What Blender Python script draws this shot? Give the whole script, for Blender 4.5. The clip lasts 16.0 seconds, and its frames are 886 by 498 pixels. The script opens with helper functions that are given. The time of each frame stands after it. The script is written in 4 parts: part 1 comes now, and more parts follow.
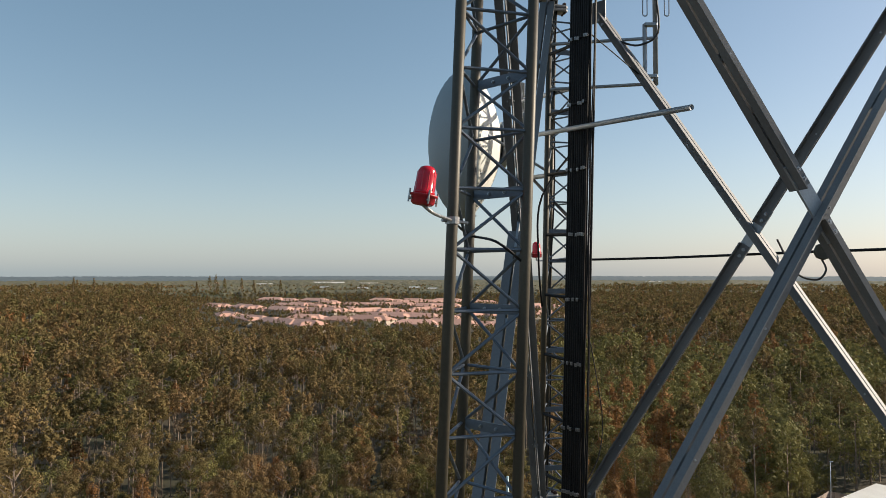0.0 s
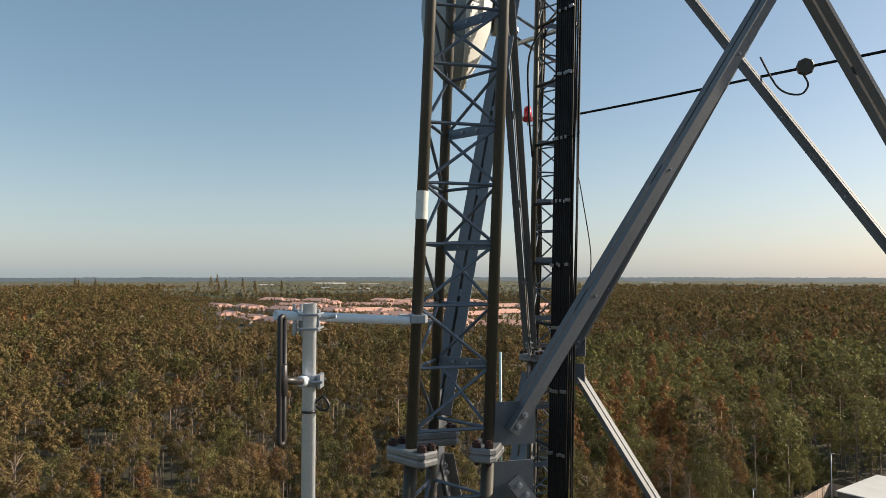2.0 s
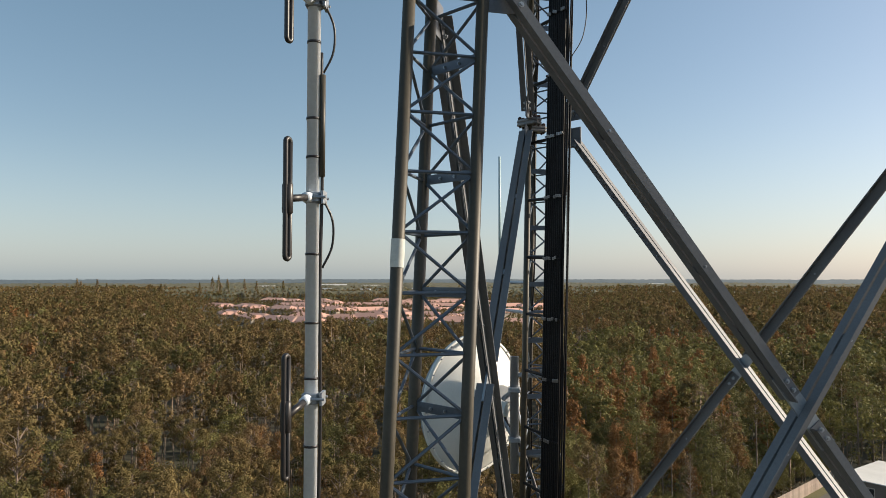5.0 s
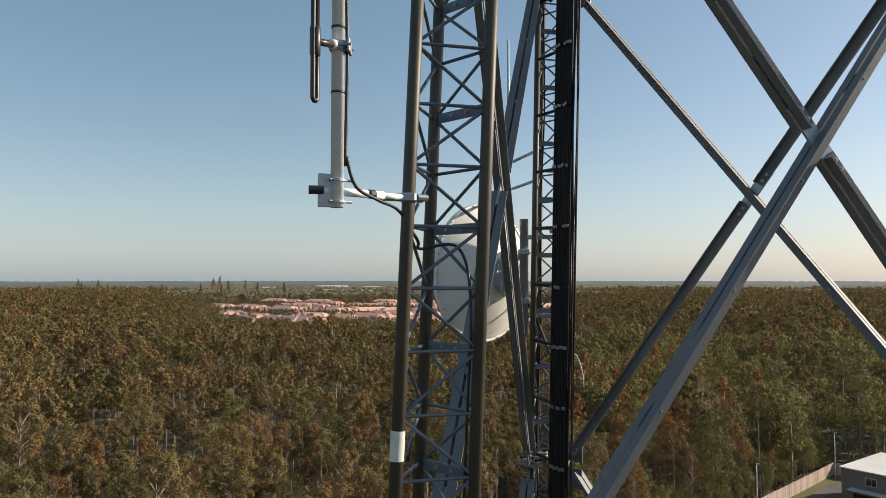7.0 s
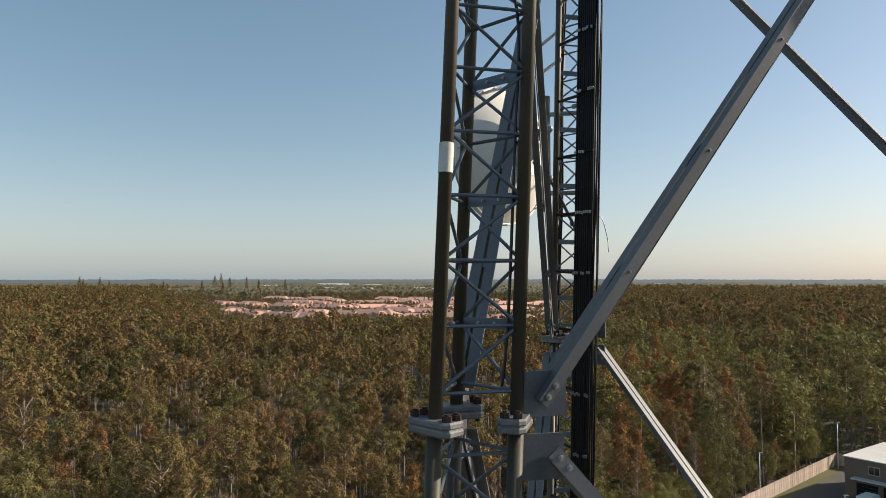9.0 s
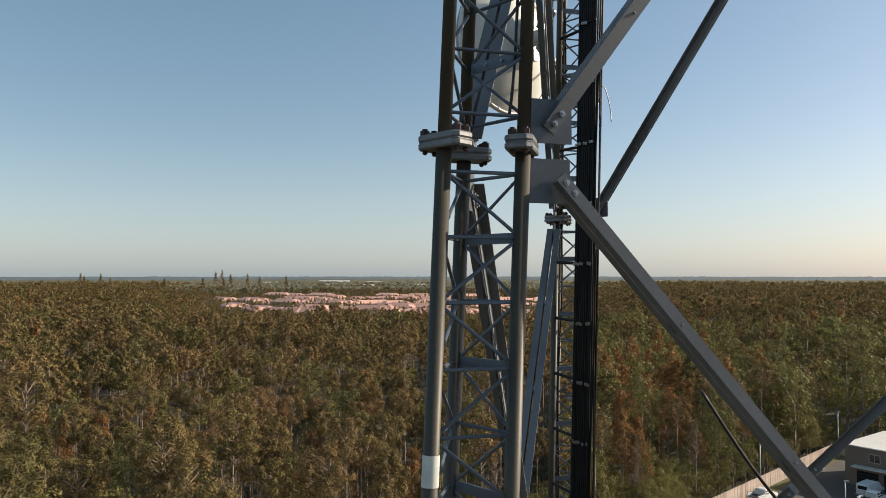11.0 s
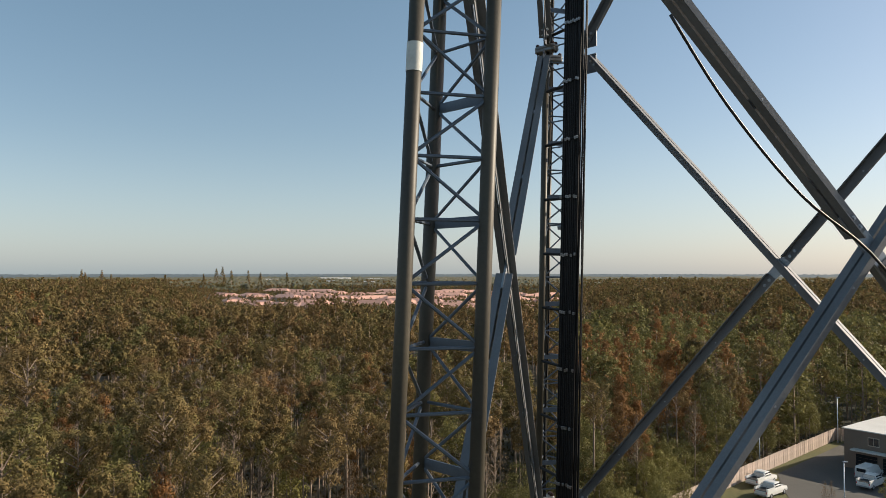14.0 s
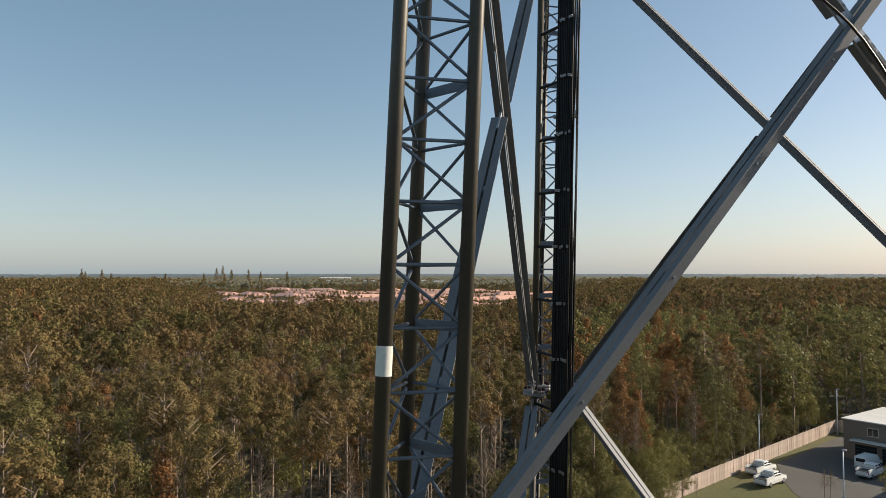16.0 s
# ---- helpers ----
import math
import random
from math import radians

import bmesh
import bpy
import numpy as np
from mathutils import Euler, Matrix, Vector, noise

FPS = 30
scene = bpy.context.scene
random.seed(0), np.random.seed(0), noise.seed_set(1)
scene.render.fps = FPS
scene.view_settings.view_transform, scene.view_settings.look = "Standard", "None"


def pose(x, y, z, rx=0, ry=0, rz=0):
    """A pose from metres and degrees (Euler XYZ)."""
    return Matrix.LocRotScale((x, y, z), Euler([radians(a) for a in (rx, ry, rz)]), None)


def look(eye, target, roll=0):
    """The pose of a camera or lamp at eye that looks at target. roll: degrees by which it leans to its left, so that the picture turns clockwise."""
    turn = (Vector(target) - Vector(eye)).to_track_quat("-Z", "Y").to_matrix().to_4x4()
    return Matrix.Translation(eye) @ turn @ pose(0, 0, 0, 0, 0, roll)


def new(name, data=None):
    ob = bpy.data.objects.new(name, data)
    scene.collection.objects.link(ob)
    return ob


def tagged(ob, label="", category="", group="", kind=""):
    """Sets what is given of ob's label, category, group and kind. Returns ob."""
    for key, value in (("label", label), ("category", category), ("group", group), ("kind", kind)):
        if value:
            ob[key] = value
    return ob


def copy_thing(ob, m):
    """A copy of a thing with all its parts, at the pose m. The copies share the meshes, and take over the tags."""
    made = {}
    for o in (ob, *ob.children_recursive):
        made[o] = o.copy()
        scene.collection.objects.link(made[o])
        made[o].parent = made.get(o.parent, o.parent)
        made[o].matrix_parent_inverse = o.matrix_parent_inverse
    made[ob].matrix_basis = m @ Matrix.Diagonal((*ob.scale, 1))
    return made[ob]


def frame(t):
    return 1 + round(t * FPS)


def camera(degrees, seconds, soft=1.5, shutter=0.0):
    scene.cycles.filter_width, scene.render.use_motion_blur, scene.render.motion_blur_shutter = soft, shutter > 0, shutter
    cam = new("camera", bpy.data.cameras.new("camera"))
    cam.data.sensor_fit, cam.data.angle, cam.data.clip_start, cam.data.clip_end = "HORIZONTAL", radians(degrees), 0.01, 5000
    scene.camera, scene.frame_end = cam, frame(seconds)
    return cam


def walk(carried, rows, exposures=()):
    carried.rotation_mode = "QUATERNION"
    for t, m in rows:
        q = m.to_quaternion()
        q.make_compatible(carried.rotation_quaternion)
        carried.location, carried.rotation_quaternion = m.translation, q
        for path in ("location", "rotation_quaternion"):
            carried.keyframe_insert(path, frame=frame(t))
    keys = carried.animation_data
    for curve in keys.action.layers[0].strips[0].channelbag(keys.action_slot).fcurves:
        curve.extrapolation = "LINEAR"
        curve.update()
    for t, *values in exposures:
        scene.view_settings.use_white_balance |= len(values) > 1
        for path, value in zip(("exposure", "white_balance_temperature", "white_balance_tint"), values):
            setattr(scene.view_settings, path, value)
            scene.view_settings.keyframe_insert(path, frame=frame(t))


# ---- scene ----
cam = camera(63.78, 16.0, soft=0.85)
PATH = [
    (0, pose(0.000, 0.000, 46.000, 91.909, 0, 0.000)),
    (0.5, pose(0.030, 0.013, 45.611, 91.938, 0, 0.023)),
    (1, pose(0.057, -0.012, 45.191, 91.967, 0, 0.047)),
    (1.5, pose(0.094, -0.046, 44.698, 91.997, 0, 0.070)),
    (2, pose(0.111, -0.082, 44.184, 92.026, 0, 0.094)),
    (2.5, pose(0.123, -0.117, 43.703, 92.055, 0, 0.117)),
    (3, pose(0.141, -0.175, 43.196, 92.084, 0, 0.140)),
    (3.5, pose(0.161, -0.221, 42.691, 92.113, 0, 0.164)),
    (4, pose(0.148, -0.228, 42.209, 92.152, 0, 0.181)),
    (6.5, pose(0.067, -0.192, 39.844, 92.347, 0, 0.269)),
    (7, pose(0.006, -0.214, 39.421, 92.386, 0, 0.286)),
    (7.5, pose(-0.091, -0.261, 38.983, 92.357, 0, 0.307)),
    (8, pose(-0.171, -0.244, 38.594, 92.329, 0, 0.327)),
    (8.5, pose(-0.241, -0.160, 38.253, 92.301, 0, 0.348)),
    (9, pose(-0.258, -0.085, 37.853, 92.272, 0, 0.368)),
    (9.5, pose(-0.256, -0.067, 37.458, 92.217, 0, 0.383)),
    (12, pose(-0.329, -0.169, 35.662, 91.941, 0, 0.456)),
    (12.5, pose(-0.314, -0.178, 35.315, 91.886, 0, 0.471)),
    (13, pose(-0.266, -0.208, 34.918, 91.890, 0, 0.474)),
    (13.5, pose(-0.223, -0.252, 34.516, 91.893, 0, 0.476)),
    (14, pose(-0.204, -0.308, 34.131, 91.896, 0, 0.479)),
    (14.5, pose(-0.199, -0.333, 33.749, 91.899, 0, 0.482)),
    (15, pose(-0.187, -0.366, 33.370, 91.903, 0, 0.485)),
    (15.5, pose(-0.175, -0.402, 32.990, 91.906, 0, 0.488)),
    (16, pose(-0.170, -0.435, 32.604, 91.909, 0, 0.491)),
]
walk(cam, PATH)

# ---- world and sun ----
SUN_ELEV, SUN_AZ = 25.0, 78.0
world = bpy.data.worlds.new("sky")
scene.world = world
world.use_nodes = True
wn, wl = world.node_tree.nodes, world.node_tree.links
sky = wn.new("ShaderNodeTexSky")
sky.sky_type, sky.sun_disc = "NISHITA", False
sky.sun_elevation, sky.sun_rotation = radians(SUN_ELEV), radians(SUN_AZ)
sky.air_density, sky.dust_density, sky.ozone_density, sky.altitude = 1.0, 1.0, 2.0, 40
wn["Background"].inputs[1].default_value = 0.08


def sky_mix(kind, first, second, fac=1.0):
    m = wn.new("ShaderNodeMix")
    m.data_type, m.blend_type = "RGBA", kind
    m.inputs[0].default_value = fac
    wl.new(first, m.inputs[6])
    m.inputs[7].default_value = (*second, 1)
    return m


# white balance of the sky, a thin veil of haze all over it and a denser one towards the horizon
veil = sky_mix("ADD", sky_mix("MULTIPLY", sky.outputs[0], (1.30, 1.12, 1.09)).outputs[2], (0.16, 0.64, 0.55))
haze = sky_mix("MIX", veil.outputs[2], (4.7, 6.0, 7.6))
sky_way, split, rise = wn.new("ShaderNodeTexCoord"), wn.new("ShaderNodeSeparateXYZ"), wn.new("ShaderNodeMapRange")
rise.interpolation_type = "SMOOTHSTEP"
for k, v in (("From Min", 0.0), ("From Max", 0.20), ("To Min", 0.34), ("To Max", 0.0)):
    rise.inputs[k].default_value = v
wl.new(sky_way.outputs["Generated"], split.inputs[0])
wl.new(split.outputs["Z"], rise.inputs["Value"])
wl.new(rise.outputs[0], haze.inputs[0])
wl.new(haze.outputs[2], wn["Background"].inputs[0])
sun_way = Vector((math.sin(radians(SUN_AZ)) * math.cos(radians(SUN_ELEV)), math.cos(radians(SUN_AZ)) * math.cos(radians(SUN_ELEV)), math.sin(radians(SUN_ELEV))))
sun = new("sun", bpy.data.lights.new("sun", "SUN"))
sun.data.energy, sun.data.angle, sun.data.color = 5.0, radians(0.55), (1.0, 0.87, 0.69)
sun.matrix_world = look(sun_way * 300, (0, 0, 0))
scene.view_settings.exposure = 0.42

# ---- materials ----


def mat(name, base, rough=0.6, metal=0.0, second=None, scale=6.0, fine=60.0, bump=0.15, amount=0.5, spread=0.0, coords="Object", trans=0.0, distance=0.002, island=True, gloss=0.5):
    """Base colour mixed with a second one by coarse noise, fine grain in tone and relief."""
    m = bpy.data.materials.new(name)
    m.use_nodes = True
    n, l = m.node_tree.nodes, m.node_tree.links
    b = n["Principled BSDF"]
    b.inputs["Roughness"].default_value, b.inputs["Metallic"].default_value = rough, metal
    b.inputs["Specular IOR Level"].default_value = gloss
    tc = n.new("ShaderNodeTexCoord") if coords == "Object" else n.new("ShaderNodeNewGeometry")
    src = tc.outputs["Object"] if coords == "Object" else tc.outputs["Position"]
    big, small = n.new("ShaderNodeTexNoise"), n.new("ShaderNodeTexNoise")
    big.inputs["Scale"].default_value, small.inputs["Scale"].default_value = scale, fine
    big.inputs["Detail"].default_value, small.inputs["Detail"].default_value = 5, 4
    l.new(src, big.inputs["Vector"]), l.new(src, small.inputs["Vector"])
    ramp = n.new("ShaderNodeValToRGB")
    ramp.color_ramp.elements[0].position, ramp.color_ramp.elements[1].position = 0.5 - 0.22, 0.5 + 0.22
    second = second or tuple(c * 0.72 for c in base)
    ramp.color_ramp.elements[0].color, ramp.color_ramp.elements[1].color = (*base, 1), (*second, 1)
    l.new(big.outputs["Fac"], ramp.inputs[0])
    hsv = n.new("ShaderNodeHueSaturation")
    mr = n.new("ShaderNodeMapRange")
    mr.inputs["To Min"].default_value, mr.inputs["To Max"].default_value = 1 - amount, 1 + amount
    l.new(small.outputs["Fac"], mr.inputs["Value"])
    l.new(ramp.outputs[0], hsv.inputs["Color"])
    last = mr.outputs[0]
    if spread:
        geo = n.new("ShaderNodeNewGeometry")
        info = n.new("ShaderNodeObjectInfo")
        r2 = n.new("ShaderNodeMapRange")
        r2.inputs["To Min"].default_value, r2.inputs["To Max"].default_value = 1 - spread, 1 + spread
        l.new(geo.outputs["Random Per Island"] if island else info.outputs["Random"], r2.inputs["Value"])
        mul = n.new("ShaderNodeMath")
        mul.operation = "MULTIPLY"
        l.new(last, mul.inputs[0]), l.new(r2.outputs[0], mul.inputs[1])
        last = mul.outputs[0]
    l.new(last, hsv.inputs["Value"])
    l.new(hsv.outputs[0], b.inputs["Base Color"])
    if bump:
        bp = n.new("ShaderNodeBump")
        bp.inputs["Strength"].default_value, bp.inputs["Distance"].default_value = bump, distance
        l.new(small.outputs["Fac"], bp.inputs["Height"]), l.new(bp.outputs[0], b.inputs["Normal"])
    if trans:
        t = n.new("ShaderNodeBsdfTranslucent")
        mix = n.new("ShaderNodeMixShader")
        mix.inputs[0].default_value = trans
        l.new(hsv.outputs[0], t.inputs["Color"])
        l.new(b.outputs[0], mix.inputs[1]), l.new(t.outputs[0], mix.inputs[2]), l.new(mix.outputs[0], n["Material Output"].inputs[0])
    return m


PIPE = mat("weathered_pipe_steel", (0.085, 0.074, 0.054), 0.5, 0.1, (0.058, 0.052, 0.042), 1.6, 45, 0.12, 0.22, gloss=0.35)
GALV = mat("galvanised_steel", (0.40, 0.43, 0.47), 0.46, 0.55, (0.30, 0.325, 0.36), 3.0, 70, 0.12, 0.2)
ROD = mat("galvanised_rod", (0.135, 0.165, 0.205), 0.5, 0.4, (0.095, 0.115, 0.142), 3.0, 80, 0.1, 0.2)
BRACE = mat("galvanised_angle", (0.185, 0.19, 0.20), 0.62, 0.12, (0.12, 0.125, 0.135), 1.3, 60, 0.15, 0.22)
FLANGE = mat("flange_plate", (0.25, 0.255, 0.26), 0.5, 0.3, (0.13, 0.133, 0.138), 5, 60, 0.2, 0.22)
PLATE = mat("dull_gusset_steel", (0.135, 0.145, 0.165), 0.5, 0.35, (0.09, 0.098, 0.112), 3, 60, 0.15, 0.22)
NUT = mat("rusty_nut", (0.055, 0.024, 0.020), 0.55, 0.3, (0.022, 0.015, 0.015), 6, 90, 0.2, 0.3)
CABLE = mat("black_cable_jacket", (0.006, 0.006, 0.007), 0.5, 0.0, (0.011, 0.011, 0.012), 3, 60, 0.05, 0.3, spread=0.3, gloss=0.22)
STRAP = mat("hanger_steel", (0.45, 0.45, 0.46), 0.35, 0.8, (0.2, 0.2, 0.21), 30, 90, 0.2, 0.35)
TAPE = mat("white_tape", (0.72, 0.72, 0.66), 0.6, 0, (0.55, 0.56, 0.52), 8, 60, 0.1, 0.15)
ALU = mat("aluminium_mast", (0.84, 0.88, 0.93), 0.4, 0.0, (0.76, 0.80, 0.85), 2.5, 50, 0.06, 0.12)
BLACK = mat("black_rubber", (0.018, 0.017, 0.018), 0.4, 0, (0.03, 0.026, 0.026), 10, 80, 0.08, 0.3)
REDG = mat("red_lens", (0.62, 0.010, 0.03), 0.18, 0, (0.45, 0.008, 0.02), 8, 50, 0.05, 0.15)
REDB = mat("red_painted_base", (0.50, 0.02, 0.035), 0.45, 0, (0.36, 0.02, 0.03), 10, 60, 0.1, 0.2)
DISH = mat("white_dish_paint", (0.74, 0.74, 0.70), 0.5, 0, (0.66, 0.66, 0.62), 1.5, 40, 0.04, 0.07)
RADOME = mat("grey_radome", (0.29, 0.335, 0.365), 0.55, 0, (0.25, 0.295, 0.325), 1.2, 40, 0.03, 0.06)
FIBRE = mat("pale_fibreglass", (0.45, 0.60, 0.62), 0.45, 0, (0.40, 0.54, 0.57), 4, 40, 0.03, 0.1)

# ---- building blocks ----


def mesh(name, verts, faces, material=None, smooth=False):
    me = bpy.data.meshes.new(name)
    me.from_pydata([tuple(v) for v in verts], [], faces)
    if material:
        me.materials.append(material)
    if smooth:
        me.polygons.foreach_set("use_smooth", [True] * len(me.polygons))
    return me


def part(name, shape, material, parent=None, label="", smooth=False):
    """One mesh object out of (verts, faces), under a thing or a part."""
    ob = new(name, mesh(name, shape[0], shape[1], material, smooth))
    if parent:
        ob.parent = parent
    return tagged(ob, label)


def share(name, me, m, parent=None):
    ob = new(name, me)
    if parent:
        ob.parent = parent
    ob.matrix_basis = m
    return ob


def thing(name, label, category, group="", at=(0, 0, 0), kind=""):
    ob = new(name)
    ob.location = at
    ob.empty_display_size = 0.2
    return tagged(ob, label, category, group, kind)


def join(*shapes):
    vs, fs = [], []
    for v, f in shapes:
        o = len(vs)
        vs += [Vector(p) for p in v]
        fs += [tuple(i + o for i in q) for q in f]
    return vs, fs


def moved(shape, m):
    return [m @ Vector(v) for v in shape[0]], shape[1]


def basis(p, q, hint=(0, 0, 1)):
    """Axes with z from p to q and x as near to hint as can be."""
    z = (Vector(q) - Vector(p)).normalized()
    x = Vector(hint) - z * z.dot(Vector(hint))
    if x.length < 1e-4:
        x = Vector((1, 0, 0)) - z * z.x
    x.normalize()
    y = z.cross(x)
    m = Matrix((x, y, z)).transposed().to_4x4()
    m.translation = Vector(p)
    return m


def tube(p, q, r, n=12, r2=None, cap=True, hollow=0.0):
    m, h = basis(p, q), (Vector(q) - Vector(p)).length
    r2 = r if r2 is None else r2
    vs = [m @ Vector((math.cos(a) * rr, math.sin(a) * rr, z)) for z, rr in ((0, r), (h, r2)) for a in (2 * math.pi * i / n for i in range(n))]
    fs = [(i, (i + 1) % n, n + (i + 1) % n, n + i) for i in range(n)]
    if hollow:
        for z, rr, back in ((0, r - hollow, 0), (h, r2 - hollow, 1)):
            o = len(vs)
            vs += [m @ Vector((math.cos(a) * rr, math.sin(a) * rr, z)) for a in (2 * math.pi * i / n for i in range(n))]
            vs += [m @ Vector((math.cos(a) * rr, math.sin(a) * rr, z + (0.12 if not back else -0.12))) for a in (2 * math.pi * i / n for i in range(n))]
            s = n if back else 0
            fs += [(s + i, o + i, o + (i + 1) % n, s + (i + 1) % n) for i in range(n)]
            fs += [(o + i, o + n + i, o + n + (i + 1) % n, o + (i + 1) % n) for i in range(n)]
            fs += [tuple(o + n + i for i in range(n))]
    elif cap:
        fs += [tuple(reversed(range(n))), tuple(range(n, 2 * n))]
    return vs, fs


def wire(points, r, n=6, steps=6):
    """A round cable through points, smoothed."""
    P = [Vector(p) for p in points]
    path = []
    for i in range(len(P) - 1):
        a, b, c, d = P[max(i - 1, 0)], P[i], P[i + 1], P[min(i + 2, len(P) - 1)]
        for k in range(steps):
            t = k / steps
            path.append(0.5 * ((2 * b) + (c - a) * t + (2 * a - 5 * b + 4 * c - d) * t * t + (3 * b - a - 3 * c + d) * t ** 3))
    path.append(P[-1])
    vs, fs = [], []
    x = Vector((0.3, 0.5, 0.81)).normalized()
    for i, p in enumerate(path):
        d = (path[min(i + 1, len(path) - 1)] - path[max(i - 1, 0)]).normalized()
        x = (x - d * x.dot(d)).normalized()
        y = d.cross(x)
        vs += [p + x * math.cos(2 * math.pi * k / n) * r + y * math.sin(2 * math.pi * k / n) * r for k in range(n)]
    for i in range(len(path) - 1):
        fs += [(i * n + k, i * n + (k + 1) % n, (i + 1) * n + (k + 1) % n, (i + 1) * n + k) for k in range(n)]
    fs += [tuple(reversed(range(n))), tuple(range(len(vs) - n, len(vs)))]
    return vs, fs


def box(cx, cy, cz, sx, sy, sz, bevel=0.0):
    """A box with its centre and sizes, upright edges cut by bevel."""
    hx, hy, hz, b = sx / 2, sy / 2, sz / 2, bevel
    ring = [(-hx, -hy), (hx, -hy), (hx, hy), (-hx, hy)] if not b else [(-hx + b, -hy), (hx - b, -hy), (hx, -hy + b), (hx, hy - b), (hx - b, hy), (-hx + b, hy), (-hx, hy - b), (-hx, -hy + b)]
    n = len(ring)
    if not b:
        vs = [(cx + x, cy + y, cz + s * hz) for s in (-1, 1) for x, y in ring]
        fs = [(i, (i + 1) % n, n + (i + 1) % n, n + i) for i in range(n)] + [tuple(reversed(range(n))), tuple(range(n, 2 * n))]
    else:
        c = min(b * 0.6, hz * 0.5)
        lv = [(-hz, 1 - 2 * c / max(sx, sy)), (-hz + c, 1), (hz - c, 1), (hz, 1 - 2 * c / max(sx, sy))]
        vs = [(cx + x * k, cy + y * k, cz + z) for z, k in lv for x, y in ring]
        fs = [(j * n + i, j * n + (i + 1) % n, (j + 1) * n + (i + 1) % n, (j + 1) * n + i) for j in range(3) for i in range(n)]
        fs += [tuple(reversed(range(n))), tuple(range(3 * n, 4 * n))]
    return vs, fs


def prism(profile, p, q, hint):
    """A closed profile of (x, y) drawn from p to q; x runs along hint."""
    m, h, n = basis(p, q, hint), (Vector(q) - Vector(p)).length, len(profile)
    vs = [m @ Vector((x, y, z)) for z in (0, h) for x, y in profile]
    return vs, [(i, (i + 1) % n, n + (i + 1) % n, n + i) for i in range(n)] + [tuple(reversed(range(n))), tuple(range(n, 2 * n))]


def spin(profile, n=40, cap=False):
    """A profile of (radius, height) turned about z."""
    vs = [(r * math.cos(2 * math.pi * k / n), r * math.sin(2 * math.pi * k / n), z) for r, z in profile for k in range(n)]
    fs = [(j * n + k, j * n + (k + 1) % n, (j + 1) * n + (k + 1) % n, (j + 1) * n + k) for j in range(len(profile) - 1) for k in range(n)]
    if cap:
        fs += [tuple(reversed(range(n))), tuple(range((len(profile) - 1) * n, len(profile) * n))]
    return vs, fs


# ---- the tower's plan ----
GROUND = 2.5
CX, CY, TH, R0, TAPER, SIDE, BASE = 2.092, 6.1285, radians(225.13), 2.8085, 0.0581, 0.455, 43.17
JOINTS = [GROUND, 6.57, 12.67, 18.77, 24.87, 30.97, 37.07, 43.17, 49.27, 55.37]
TURN = {"a": 0.0, "b": -2 * math.pi / 3, "c": 2 * math.pi / 3}


def leg_at(w, z):
    r, a = R0 + TAPER * (BASE - z), TH + TURN[w]
    return Vector((CX + r * math.cos(a), CY + r * math.sin(a), z))


def pipe_at(w, j, z):
    a = TH + TURN[w] + (0.0, 0.0, -2 * math.pi / 3, 2 * math.pi / 3)[j]
    return leg_at(w, z) + Vector((math.cos(a), math.sin(a), 0)) * SIDE / math.sqrt(3)


def pipe_r(z):
    return 0.033 if z > 43.2 else 0.038 if z > 37.1 else 0.0435


UNIT_ROD = mesh("lacing_rod", *tube((0, 0, 0), (0, 0, 1), 1.0, 7), ROD, False)
BOLT = mesh("bolt", *join(tube((0, 0, 0), (0, 0, 0.03), 0.027, 6), tube((0, 0, 0.03), (0, 0, 0.04), 0.016, 8)), NUT)
GBOLT = mesh("bolt", *join(tube((0, 0, 0), (0, 0, 0.016), 0.022, 6), tube((0, 0, 0.016), (0, 0, 0.03), 0.012, 8)), GALV)
LACE_R = 0.0105


def rod_matrix(p, q, r):
    m = basis(p, q, (0.2, 0.1, 1))
    return m @ Matrix.Diagonal((r, r, (Vector(q) - Vector(p)).length, 1))


def lacing(w, low, high):
    """Ends of all rods between two joints, and the flat plates on the inner face."""
    rods, plates = [], []
    n = int((high - low - 0.37) / 0.355) + 1
    first = 0.26 if low < 37 else 0.165 if low < 43 else 0.125
    zs = [low + first + 0.355 * i for i in range(n)]
    for i, z in enumerate(zs):
        P = {j: pipe_at(w, j, z) for j in (1, 2, 3)}
        rods += [(P[1], P[3]), (P[1], P[2])]
        if i % 2:
            plates.append((P[2], P[3]))
        else:
            rods.append((P[2], P[3]))
        if i < n - 1:
            U = {j: pipe_at(w, j, zs[i + 1]) for j in (1, 2, 3)}
            if i % 2:
                rods += [(P[3], U[1]), (P[2], U[3]), (P[1], U[2])]
            else:
                rods += [(P[1], U[3]), (P[3], U[2]), (P[2], U[1])]
    return rods, plates


def lace_plate(p, q):
    m = basis(p, q, (0, 0, 1))
    h = (q - p).length
    prof = [(-0.03, -0.006), (0.03, -0.006), (0.03, 0.006), (-0.03, 0.006)]
    return moved(([(x, y, z) for z in (0.02, h - 0.02) for x, y in prof], [(0, 1, 5, 4), (1, 2, 6, 5), (2, 3, 7, 6), (3, 0, 4, 7), (3, 2, 1, 0), (4, 5, 6, 7)]), m)


